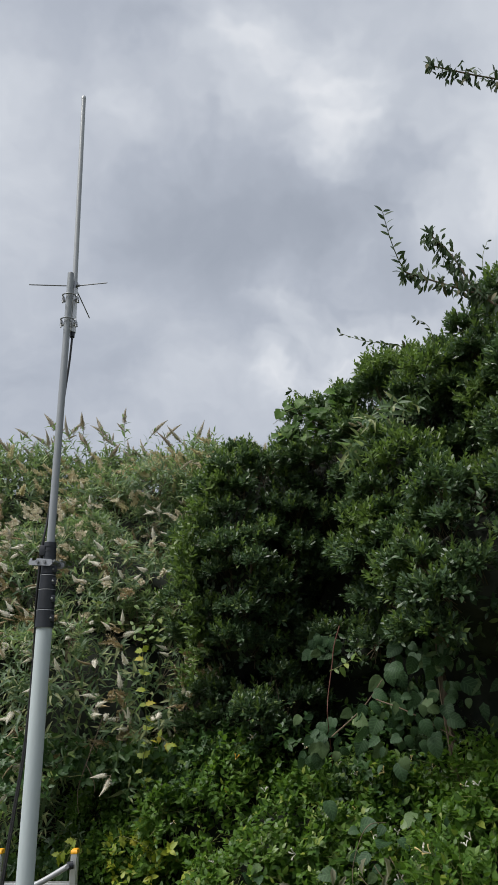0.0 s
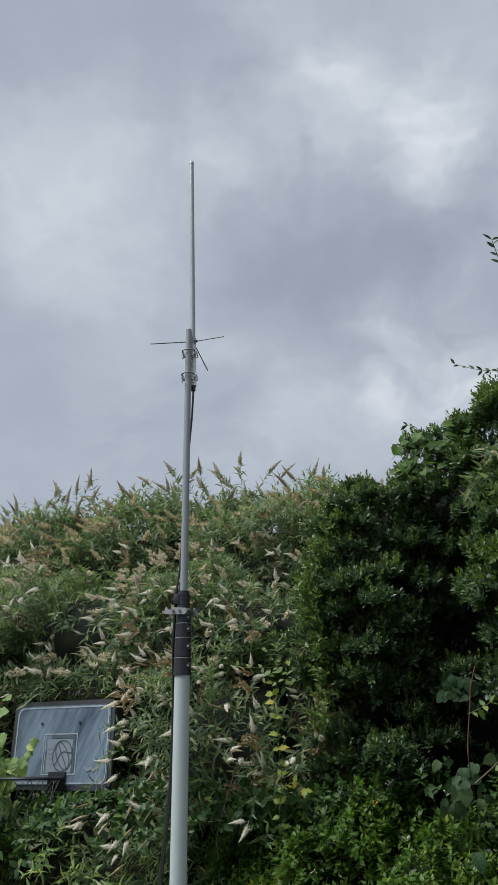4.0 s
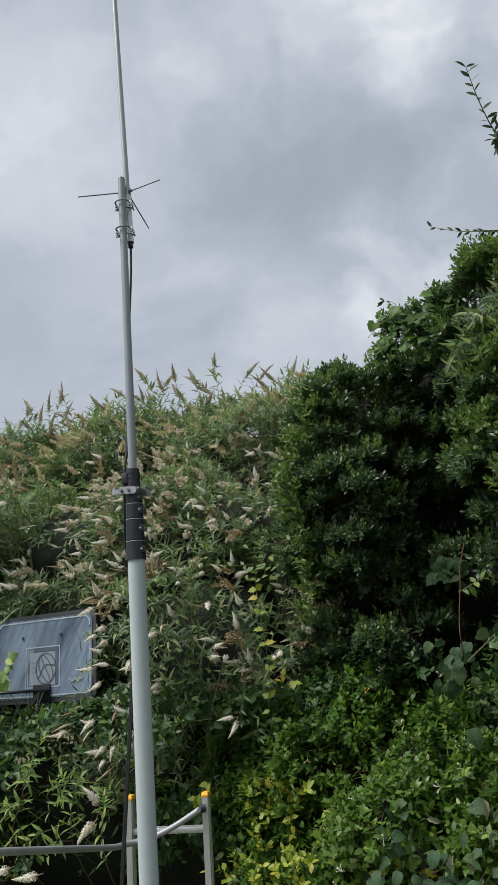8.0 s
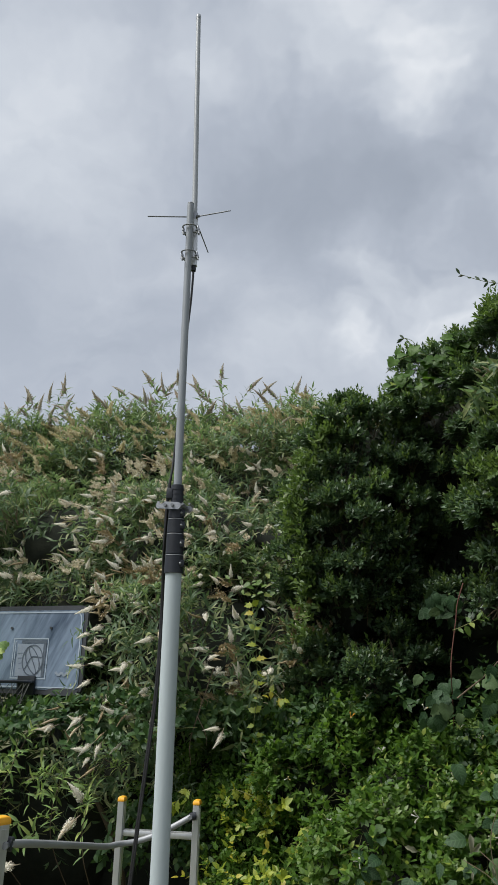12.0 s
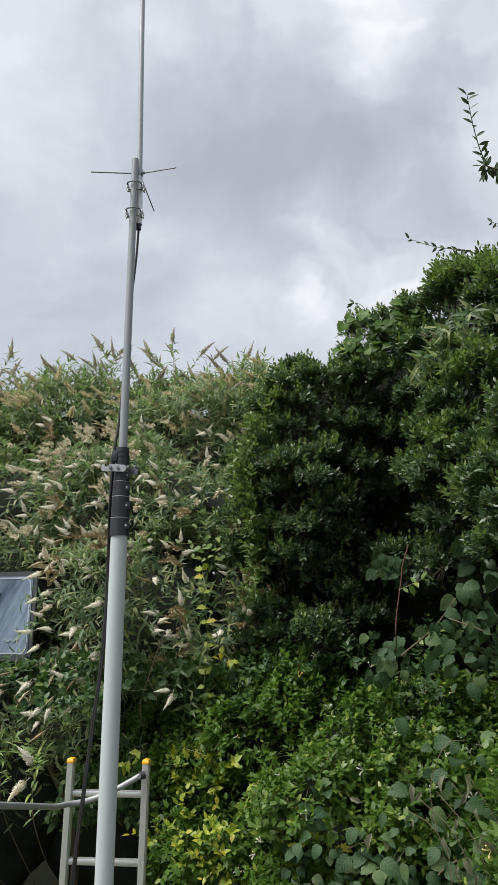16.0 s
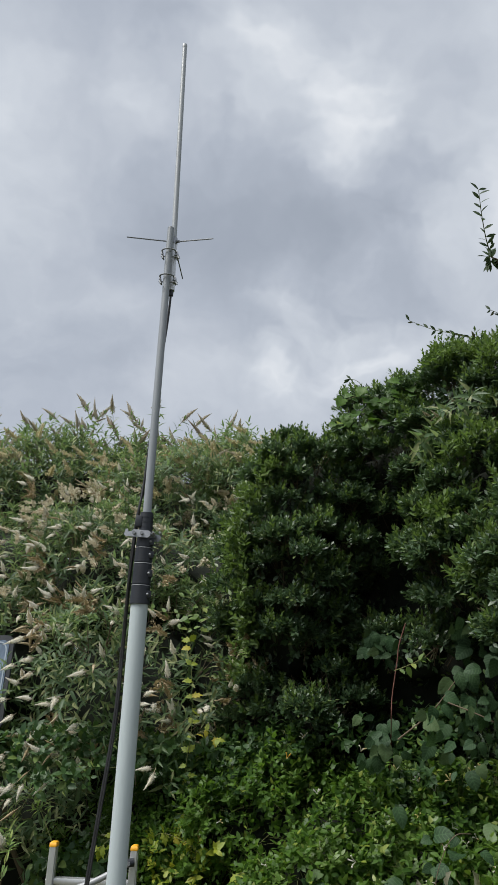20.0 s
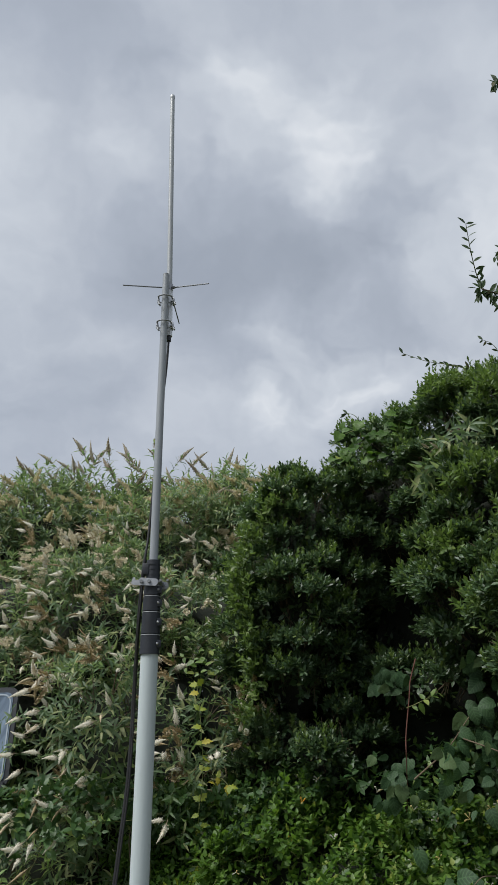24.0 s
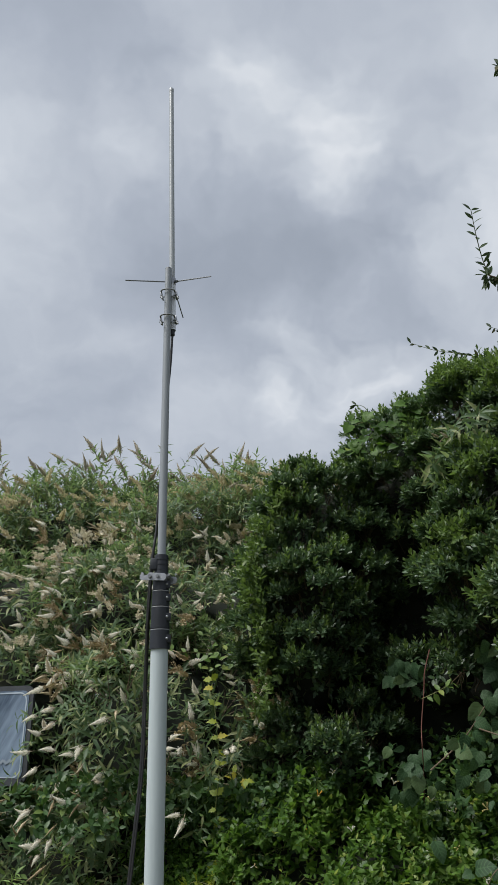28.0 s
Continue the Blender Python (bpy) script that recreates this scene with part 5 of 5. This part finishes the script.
crown("climbing_growth", [shoots(p3, n3 * 0.7 + up * 0.4 + rng.normal(0, 0.5, p3.shape), rng.uniform(0.06, 0.16, len(p3)), 6, rng.uniform(0.040, 0.062, len(p3)), OVATE, (80, 35), 0.2, 0.8)], M["deep"], bank, "leaves coloured dark for the shade, climbing into the foot of the hedge")
# small honeysuckle flowers
bm = bmesh.new()
for a in (0.2, 1.5, 3.6):
    tube(bm, [(0, 0, 0), (0.012 * math.cos(a), 0.012 * math.sin(a), 0.018), (0.024 * math.cos(a), 0.024 * math.sin(a), 0.026)], [0.0018, 0.0024, 0.0045], 5)
bloom = bpy.data.meshes.new("flower")
bm.to_mesh(bloom)
bm.free()
bloom.materials.append(M["white"])
amber = bloom.copy()
amber.materials[0] = M["orange"]
where = np.nonzero((n[:, 1] < -0.2) & (p[:, 0] > 0.1) & (bump > 0.0))[0]
for k, i in enumerate(rng.permutation(where)[:150]):
    ob = new("flower", amber if k % 9 == 0 else bloom)
    ob.parent = bank
    ob.matrix_basis = aimed(p[i] + unit(way[i]) * 0.1, n[i] + rng.normal(0, 0.4, 3), rng.uniform(0.6, 1.0), rng.uniform(0, 360))


def leaf_piece(shape, mat, name="leaf"):
    v, l, s = leaves(shape, np.zeros((1, 3)), np.array([[0, 0, 1.0]]), np.array([[0, -1.0, 0]]), np.ones(1))
    mesh = array_mesh(name, v, l, s)
    mesh.polygons.foreach_set("use_smooth", [True] * len(mesh.polygons))
    mesh.materials.append(mat)
    return mesh


def hang_leaf(mesh, parent, at, along, face, size, name="leaf"):
    """A leaf of its own: the stalk end at the place, its axis and the way that it faces."""
    a = Vector(along).normalized()
    c = Vector(face).cross(a).normalized()
    u = a.cross(c)
    m = Matrix((( c.x, -u.x, a.x), (c.y, -u.y, a.y), (c.z, -u.z, a.z))).to_4x4()
    ob = new(name, mesh)
    ob.parent = parent
    ob.matrix_basis = Matrix.Translation(at) @ m @ Matrix.Scale(size, 4)
    return ob


ROUND_LEAF, HEART_LEAF, BROAD_OVAL = leaf_piece(ROUND, M["broad"]), leaf_piece(HEART, M["broad"]), leaf_piece(OVATE, M["broad"])
CREST_LEAF = leaf_piece(LOBED, M["bank"])
LOBED_LEAF, POINTED_LEAF = leaf_piece(LOBED, M["grape"]), leaf_piece(POINTED, M["yellow"])
TREE_LEAF, DEAD_LEAF, IVY_OVAL = leaf_piece(blade(((0.18, 0.10), (0.45, 0.165), (0.75, 0.115)), 0.2, 0.18), M["tree"]), leaf_piece(CRUMPLED, M["dead"]), leaf_piece(OVATE, M["ivy"])


def trail(parent, points, mat, thick=0.004, name="stem"):
    line = bend(points, 6)
    bm = bmesh.new()
    tube(bm, line, [thick * (1 - 0.5 * k / (len(line) - 1)) for k in range(len(line))], 7)
    part(name, bm, mat, parent)
    return line


def leaf_trail(parent, points, mesh, mat, size, gap, thick=0.004, spread=0.8, droop=-0.2, face=(0.1, -0.8, 0.6), loose=0.4):
    line = trail(parent, points, mat, thick)
    acc = 0.0
    for k in range(1, len(line)):
        acc += (line[k] - line[k - 1]).length
        if acc > gap or k == len(line) - 1:
            acc = 0.0
            d = (line[k] - line[k - 1]).normalized()
            for e in ((-1, 1) if rng.random() < 0.6 else (rng.choice([-1, 1]),)):
                side = d.cross(Vector((0.2, -1, 0.2))).normalized() * e
                hang_leaf(mesh, parent, line[k], d * 0.5 + side * spread + Vector(rng.normal(0, loose, 3)) + Vector((0, 0, droop)), Vector(face) + Vector(rng.normal(0, loose * 0.9, 3)), size * rng.uniform(0.7, 1.15))


# broad-leaved climber in front of the hedge
rng = np.random.default_rng(24)
vine = thing("broad_leaved_climber", 0, "climber with large dull green rounded leaves hanging before the hedge", "climber")
spots = ((0.94, 1.62, 1.50, 0.12), (1.20, 1.32, 1.55, 0.20), (1.36, 1.28, 1.64, 0.20), (1.52, 1.10, 1.72, 0.26), (1.40, 1.38, 1.88, 0.22), (1.00, 1.95, 1.98, 0.10))
trail(vine, [(1.75, 1.7, 0.0), (1.72, 1.62, 0.8), (1.55, 1.50, 1.4), (1.50, 1.40, 1.9), (1.55, 1.3, 2.3)], M["bark"], 0.006)
trail(vine, [(0.98, 1.42, 1.50), (1.12, 1.36, 1.62), (1.22, 1.32, 1.75)], M["bark"], 0.0038)
trail(vine, [(1.18, 1.30, 1.66), (1.32, 1.22, 1.60), (1.48, 1.12, 1.50)], M["bark"], 0.0034)
for sx, sy, sz, spread in spots:
    for k in range(30):
        at = Vector((sx, sy, sz)) + Vector(np.clip(rng.normal(0, 1, 3), -1.6, 1.6)) * spread * 0.5
        hang_leaf((ROUND_LEAF, BROAD_OVAL, ROUND_LEAF, HEART_LEAF)[k % 4], vine, at, Vector((rng.normal(-0.2, 0.5), -0.25, rng.normal(-0.8, 0.4))), Vector((rng.normal(0.15, 0.4), -0.9, rng.uniform(-0.1, 0.6))), rng.uniform(0.04, 0.092) if spread > 0.15 else rng.uniform(0.05, 0.08))
# at the foot of the bank
foot_vine = thing("bindweed", 0, "low climber with broad grey-green leaves and withered stalks", "climber")
trail(foot_vine, [(0.9, 1.35, 0.0), (0.95, 1.25, 0.45), (1.1, 1.2, 0.7), (1.3, 1.1, 0.75)], M["bark"], 0.006)
trail(foot_vine, [(0.62, 1.55, 0.62), (0.80, 1.45, 0.72), (0.98, 1.40, 0.70), (1.15, 1.32, 0.68)], M["bark"], 0.005)
for k in range(230):
    x = rng.uniform(0.45, 1.45)
    y = 1.52 - 0.55 * (x - 0.45) + rng.normal(0, 0.07)
    z = 0.58 + 0.16 * (x - 0.45) + rng.normal(0, 0.14) * (1 if x < 0.9 else 1.6)
    hang_leaf((ROUND_LEAF, BROAD_OVAL, ROUND_LEAF, HEART_LEAF)[k % 4], foot_vine, Vector((x, y, z)), Vector((rng.normal(-0.1, 0.6), -0.4, rng.normal(-0.2, 0.4))), Vector((rng.normal(-0.1, 0.3), -0.8, rng.uniform(0.3, 0.9))), rng.uniform(0.038, 0.088))
for at, d, s in (((1.10, 0.76, 1.10), (0.25, -0.1, -1), 0.115), ((1.04, 0.80, 1.09), (-0.3, -0.1, -0.9), 0.085), ((0.80, 1.15, 0.82), (-0.2, 0, -1), 0.10), ((0.84, 1.15, 0.80), (0.3, 0, -1), 0.075), ((1.16, 0.80, 0.93), (0.1, 0, -1), 0.10),
                 ((0.72, 1.30, 0.92), (0.8, -0.2, -0.4), 0.07), ((0.98, 1.0, 1.0), (-0.5, -0.1, -0.7), 0.06), ((1.20, 0.78, 0.84), (0.3, 0.0, -0.9), 0.08)):
    hang_leaf(DEAD_LEAF, foot_vine, at, Vector(d) + Vector(rng.normal(0, 0.3, 3)), Vector((rng.normal(0, 0.8), -0.8, 0.2)), s * 0.80, "withered_leaf")

trail(foot_vine, [(1.13, 0.86, 1.20), (1.06, 0.80, 1.20), (1.02, 0.82, 1.14), (0.99, 0.84, 1.02), (1.02, 0.85, 0.85), (1.08, 0.9, 0.6), (1.15, 1.0, 0.0)], M["bark"], 0.0018, "withered_stalk")

CURLED = leaf_piece(blade(((0.25, 0.16), (0.6, 0.13)), 1.1, 0.4), M["dead"], "withered_leaf")
for k in range(34):
    x = rng.normal(1.12, 0.10)
    hang_leaf(CURLED, foot_vine, Vector((x, 0.86 + rng.normal(0, 0.04), rng.uniform(0.62, 1.08))), Vector((rng.normal(0, 0.5), -0.2, -1)), Vector((rng.normal(0, 0.8), -0.8, 0.3)), rng.uniform(0.03, 0.075), "withered_leaf")
for k in range(5):
    x = 1.0 + 0.06 * k
    trail(foot_vine, [(x - 0.10, 0.90, 0.96 + 0.03 * k), (x, 0.85, 0.90), (x + 0.05, 0.84, 0.76), (x + 0.02, 0.90, 0.55), (x, 1.0, 0.0)], M["bark"], 0.0015, "withered_stalk")

# red stem before the hollow
bramble = thing("bramble_stem", 0, "thin red-brown bramble stem hanging before the hedge", "bramble")
trail(bramble, [(1.050, 1.52, 2.02), (1.018, 1.53, 1.92), (1.006, 1.53, 1.84), (0.978, 1.53, 1.68), (0.972, 1.53, 1.58), (1.0, 1.75, 1.40), (1.05, 2.3, 1.0), (1.05, 2.6, 0.0)], M["red_bark"], 0.0032)
leaf_trail(bramble, [(0.99, 1.52, 1.80), (1.04, 1.48, 1.82), (1.12, 1.44, 1.86)], IVY_OVAL, M["green_stem"], 0.05, 0.03, 0.002)

# yellow-leaved climber between bush and hedge
gold = thing("yellow_leaved_climber", 0, "thin climber with pointed yellow-green leaves between bush and hedge", "climber")
for pts in ([(0.02, 2.45, 1.15), (0.00, 2.03, 1.3), (0.02, 1.98, 1.5), (0.01, 1.96, 1.7), (-0.02, 1.98, 1.95)], [(0.00, 2.0, 1.45), (0.10, 1.92, 1.50), (0.16, 1.88, 1.46)],
            [(-0.22, 2.35, 0.85), (-0.16, 2.05, 0.95), (-0.10, 1.96, 1.02), (0.02, 1.90, 1.00), (0.12, 1.90, 0.94)], [(-0.35, 1.9, 0.9), (-0.30, 1.9, 1.02), (-0.38, 1.88, 0.95)],
            [(0.25, 2.05, 0.55), (0.32, 1.95, 0.78), (0.42, 1.90, 0.82), (0.52, 1.90, 0.72)], [(0.30, 1.75, 0.40), (0.40, 1.70, 0.60), (0.52, 1.66, 0.56)], [(0.20, 2.0, 0.60), (0.26, 1.74, 0.86), (0.36, 1.68, 0.92), (0.48, 1.66, 0.88)], [(0.46, 1.70, 0.50), (0.52, 1.54, 0.72), (0.62, 1.50, 0.74), (0.70, 1.50, 0.68)]):
    leaf_trail(gold, pts, POINTED_LEAF, M["green_stem"], 0.052, 0.060, 0.0022)
wisp = thing("pale_vine_tendril", 0, "pale yellow-green tendril with small leaves reaching out of the bush", "climber")
leaf_trail(wisp, [(-0.02, 2.5, 2.15), (-0.12, 2.22, 2.12), (-0.24, 2.14, 2.12), (-0.32, 2.12, 2.18), (-0.33, 2.12, 2.24)], IVY_OVAL, M["green_stem"], 0.04, 0.07, 0.0022)
for k in range(26):
    hang_leaf(IVY_OVAL, wisp, Vector((0.0, 2.24, 2.10)) + Vector(rng.normal(0, 0.06, 3)), Vector((rng.normal(0, 0.6), -0.4, rng.normal(0, 0.5))), (rng.normal(0, 0.3), -0.7, 0.6), rng.uniform(0.03, 0.06))

rng = np.random.default_rng(25)
# grape-like climber beside the backboard, and the small-leaved shrub under it
grape = thing("lobed_leaf_climber", 0, "fresh green climber with large lobed leaves beside the backboard", "climber")
trail(grape, [(-2.0, 2.3, 0.0), (-2.02, 2.25, 0.9), (-1.95, 2.2, 1.5), (-1.85, 2.2, 1.85), (-1.78, 2.2, 1.95)], M["bark"], 0.008)
for k in range(330):
    x = rng.uniform(-2.45, -1.60)
    z = rng.uniform(1.28, 1.88) if x < -1.8 else rng.uniform(1.30, 1.98 - 1.2 * max(0, x + 1.78))
    if x > -1.74 and z > 1.62:
        continue
    hang_leaf(LOBED_LEAF, grape, Vector((x, 2.16 + rng.normal(0, 0.11) - 0.05 * (x + 2), z)), Vector((rng.normal(0, 0.6), -0.4, rng.normal(-0.3, 0.5))), Vector((rng.normal(0, 0.3), -0.7, rng.uniform(0.3, 1.0))), rng.uniform(0.045, 0.085))
leaf_trail(grape, [(-1.72, 2.10, 1.50), (-1.60, 2.05, 1.56), (-1.50, 2.04, 1.60), (-1.44, 2.04, 1.70)], LOBED_LEAF, M["green_stem"], 0.06, 0.06, 0.002)
SMALL = [(-1.92, 2.08, 0.76, 0.28, 0.30, 0.56), (-2.35, 2.15, 0.85, 0.36, 0.30, 0.60), (-1.72, 2.02, 0.42, 0.20, 0.25, 0.40)]
small = thing("small_leaved_shrub", 0, "olive-yellow shrub with tiny leaves below the climber", "shrub")
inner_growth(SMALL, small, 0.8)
p, n, bump = skin(SMALL, 2200, 0.26, 4.5, 0.14, 4.0, -0.6)
way = n + up * 0.3 + rng.normal(0, 0.45, p.shape)
crown("crown", [shoots(p - unit(way) * 0.04, way, rng.uniform(0.07, 0.17, len(p)), 9, rng.uniform(0.028, 0.042, len(p)), OVAL, (75, 35), 0.1, 0.6)], M["small"], small, "tiny olive-yellow leaves")
stems(small, [(-1.9, 2.1, 0), (-2.3, 2.2, 0), (-1.7, 2.0, 0)], [(-1.9, 2.05, 0.9), (-2.3, 2.2, 1.0), (-1.7, 2.0, 0.6)], M["bark"], 0.012)

# pale leafy buddleia shoots low in front, beside the ladders
fore = thing("buddleia_shoots", 0, "arching pale green buddleia shoots with fading flower heads", "shrub")
for k, pts in enumerate(([(-1.0, 2.6, 0.0), (-1.25, 1.80, 0.72), (-1.20, 1.68, 1.02), (-1.08, 1.62, 1.26)], [(-0.9, 2.6, 0.0), (-0.92, 1.75, 0.70), (-0.90, 1.58, 0.95), (-0.84, 1.52, 1.08)],
                         [(-1.1, 2.6, 0.0), (-1.38, 1.8, 0.60), (-1.42, 1.62, 0.80), (-1.38, 1.58, 0.98)], [(-0.8, 2.6, 0.0), (-0.72, 1.7, 0.60), (-0.72, 1.52, 0.82), (-0.70, 1.48, 0.98)])):
    line = trail(fore, pts, M["bark"], 0.0028)
    top = np.array([q for q in line[len(line) // 2:]])
    tan = unit(np.gradient(top, axis=0))
    crown("leaves", [shoots(top[::2], tan[::2] + np.array([0, -0.2, 0]), 0.03, 2, 0.085, LANCE, (62, 62), 0.0, 0.6), shoots(top[-2:], tan[-2:], 0.06, 6, 0.06, LANCE, (60, 25), 0.1, 0.5)], M["grape"], fore, "narrow pale green leaves")
for at, w in (((-0.74, 1.47, 0.93), (-0.7, -0.4, -0.6)), ((-0.72, 1.47, 1.0), (-0.3, -0.4, 0.8)), ((-1.02, 1.5, 0.72), (-0.8, -0.3, -0.2)), ((-1.36, 1.52, 0.62), (-0.8, -0.3, -0.7)), ((-1.28, 1.55, 0.78), (-0.9, -0.2, 0.1)),
              ((-1.16, 1.5, 0.75), (-0.8, -0.3, -0.3))):
    spike(FRESH[rng.integers(0, 4)], at, w, 0.9, fore, "cream fading flower spike")

# drooping leafy ends of more shoots, spread over the low front of the bush
ends = np.array([(-1.12, 1.92, 1.16), (-0.98, 1.90, 1.02), (-1.06, 1.86, 1.08), (-0.80, 1.90, 1.21), (-0.67, 1.88, 1.15), (-0.49, 1.92, 1.30), (-0.62, 1.92, 1.29), (-1.18, 1.75, 1.18), (-1.00, 1.78, 1.04), (-0.82, 1.78, 1.04), (-1.24, 1.78, 1.02), (-1.05, 1.76, 0.90), (-1.30, 1.78, 0.80), (-1.42, 1.80, 0.98)])
ends = np.repeat(ends, 2, 0) + rng.normal(0, 0.035, (2 * len(ends), 3))
reach = np.tile((-0.45, -0.5, 0.15), (len(ends), 1)) + rng.normal(0, 0.35, (len(ends), 3))
crown("drooping_growth", [shoots(ends - unit(reach) * 0.12, reach, rng.uniform(0.14, 0.24, len(ends)), 10, rng.uniform(0.06, 0.09, len(ends)), LANCE, (72, 40), 0.5, 0.6)], M["grape"], fore, "drooping pale green leafy ends")
crown("stem_growth", [twig_mesh("stem_growth", ends - unit(reach) * 0.22, reach, 0.32, 0.0022, 0.25)], M["green_stem"], fore, "thin green stems")

# dry twig hanging by the mast
dry = thing("dry_twig", 0, "dry brown twig hanging out of the bush", "twig")
trail(dry, [(-0.24, 2.10, 1.62), (-0.30, 2.05, 1.40), (-0.34, 2.02, 1.24), (-0.33, 2.02, 1.12)], M["bark"], 0.0035)
trail(dry, [(-0.31, 2.04, 1.36), (-0.26, 2.02, 1.28), (-0.25, 2.02, 1.22)], M["bark"], 0.002, "side_twig")

rng = np.random.default_rng(26)
# tree whose branches reach in over the hedge
tree = thing("overhanging_tree", 0, "small tree with dark oval leaves, branches reaching over the hedge", "tree")
trunk = bend([(2.98, 0.95, 0.0), (2.93, 0.93, 1.6), (2.84, 0.92, 3.0), (2.76, 0.92, 4.3), (2.66, 0.92, 5.4)], 5)
bm = bmesh.new()
tube(bm, trunk, [0.09 * (1 - 0.65 * k / (len(trunk) - 1)) for k in range(len(trunk))], 12)
part("trunk", bm, M["bark"], tree)
bough = []
for pts in ([(2.85, 0.92, 3.0), (2.35, 0.95, 3.38), (1.95, 1.00, 3.56), (1.65, 1.00, 3.67), (1.43, 0.98, 3.74)], [(2.72, 0.92, 4.8), (2.4, 0.98, 4.98), (2.05, 1.00, 5.06), (1.70, 1.00, 5.17)],
            [(2.35, 0.95, 3.38), (2.0, 0.97, 3.46), (1.80, 1.0, 3.62), (1.69, 1.0, 3.84), (1.58, 1.00, 3.99)]):
    bough.append(trail(tree, pts, M["bark"], 0.008, "bough"))
line = trail(tree, [(1.43, 0.98, 3.74), (1.37, 0.86, 3.75), (1.31, 0.72, 3.78), (1.264, 0.60, 3.83)], M["green_stem"], 0.003, "twig")
for k in range(2, len(line)):
    for e in ((-1, 1)[k % 2],) if k < len(line) - 1 else (-1, 1):
        hang_leaf(TREE_LEAF, tree, line[k], Vector((e * 0.75 + rng.normal(-0.1, 0.2), rng.normal(-0.3, 0.3), 0.45 + rng.normal(0, 0.2))), Vector((rng.normal(0, 0.5), -0.8, rng.normal(0.2, 0.4))), rng.uniform(0.040, 0.052))
for line, a, many in ((bough[0], 8, 170), (bough[1], 6, 190), (bough[2], 10, 150)):
    for k in range(many):
        q = line[a + int((len(line) - a) * rng.random() ** 0.8)]
        at = q + Vector((rng.normal(0, 0.022), rng.normal(0, 0.03), rng.normal(0.004, 0.012)))
        rise = rng.choice([-1.0, -0.8, 0.25], p=[0.5, 0.3, 0.2])
        hang_leaf(TREE_LEAF, tree, at, Vector((rng.normal(-0.15, 0.45), rng.normal(0, 0.45), rise)), Vector((rng.normal(0, 0.7), -0.7, 0.3)), rng.uniform(0.042, 0.066))
    for e in (-0.5, 0.1, 0.7):
        hang_leaf(TREE_LEAF, tree, line[-1], Vector((e - 0.4, -0.2, 0.8)), Vector((0.1, -0.9, 0.3)), 0.06)

# long twigs that stand out of the hedge top
sprig = thing("hedge_sprigs", 0, "thin leafy sprigs standing out of the hedge top", "twig")
for pts, gap in (([(1.62, 1.75, 3.70), (1.42, 1.66, 3.69), (1.28, 1.63, 3.70), (1.15, 1.62, 3.745)], 0.026), ([(0.95, 2.1, 3.40), (0.93, 2.05, 3.52), (0.90, 2.05, 3.56), (0.86, 2.05, 3.57)], 0.10),
                 ([(1.9, 1.6, 3.8), (1.85, 1.5, 3.98), (1.78, 1.45, 4.08)], 0.05), ([(2.0, 1.5, 3.9), (1.98, 1.4, 4.1), (2.02, 1.4, 4.22)], 0.05), ([(1.75, 1.7, 3.35), (1.68, 1.55, 3.66), (1.64, 1.52, 3.74), (1.58, 1.5, 3.76)], 0.04)):
    leaf_trail(sprig, pts, TREE_LEAF, M["green_stem"], 0.046, gap, 0.0025, 0.45, -0.05, (0.1, -0.9, -0.5), 0.15)

# a drooping pale spray and some vine leaves on the hedge's shoulder
spray = thing("pale_spray", 0, "drooping pale grey-green leafy spray hanging over the hedge shoulder", "twig")
trail(spray, [(1.75, 1.75, 3.05), (1.50, 1.55, 3.22), (1.32, 1.45, 3.16), (1.18, 1.40, 3.02)], M["bark"], 0.005)
foot = np.array([(1.18 + 0.05 * k, 1.42 + 0.01 * k, 3.02 + 0.026 * k) for k in range(9)] * 2) + rng.normal(0, 0.04, (18, 3))
crown("leaves", [shoots(foot, np.tile((-0.45, -0.35, -0.4), (18, 1)) + rng.normal(0, 0.3, (18, 3)), 0.20, 10, 0.10, LANCE, (60, 25), 0.4, 0.6)], M["buddleia"], spray, "drooping narrow leaves")
for k in range(4):
    spike(SLIM[k % 3], foot[k] + np.array((0.0, -0.06, 0.0)), (-0.5, -0.4, 0.3 - 0.2 * k), 0.38, spray, "pale grey seed head")
crest = thing("vine_on_hedge", 0, "fresh green vine leaves lying over the hedge shoulder", "climber")
trail(crest, [(1.2, 2.2, 3.3), (1.0, 2.0, 3.42), (0.85, 1.92, 3.38), (0.74, 1.9, 3.28)], M["green_stem"], 0.003)
for k in range(64):
    x = rng.uniform(0.76, 1.28)
    hang_leaf(CREST_LEAF, crest, Vector((x, 1.93 + rng.normal(0, 0.05), 3.22 + 0.34 * (x - 0.70) + rng.normal(0, 0.07))), Vector((rng.normal(-0.4, 0.4), -0.4, rng.normal(-0.3, 0.3))), Vector((rng.normal(-0.2, 0.3), -0.75, 0.45)), rng.uniform(0.04, 0.075))
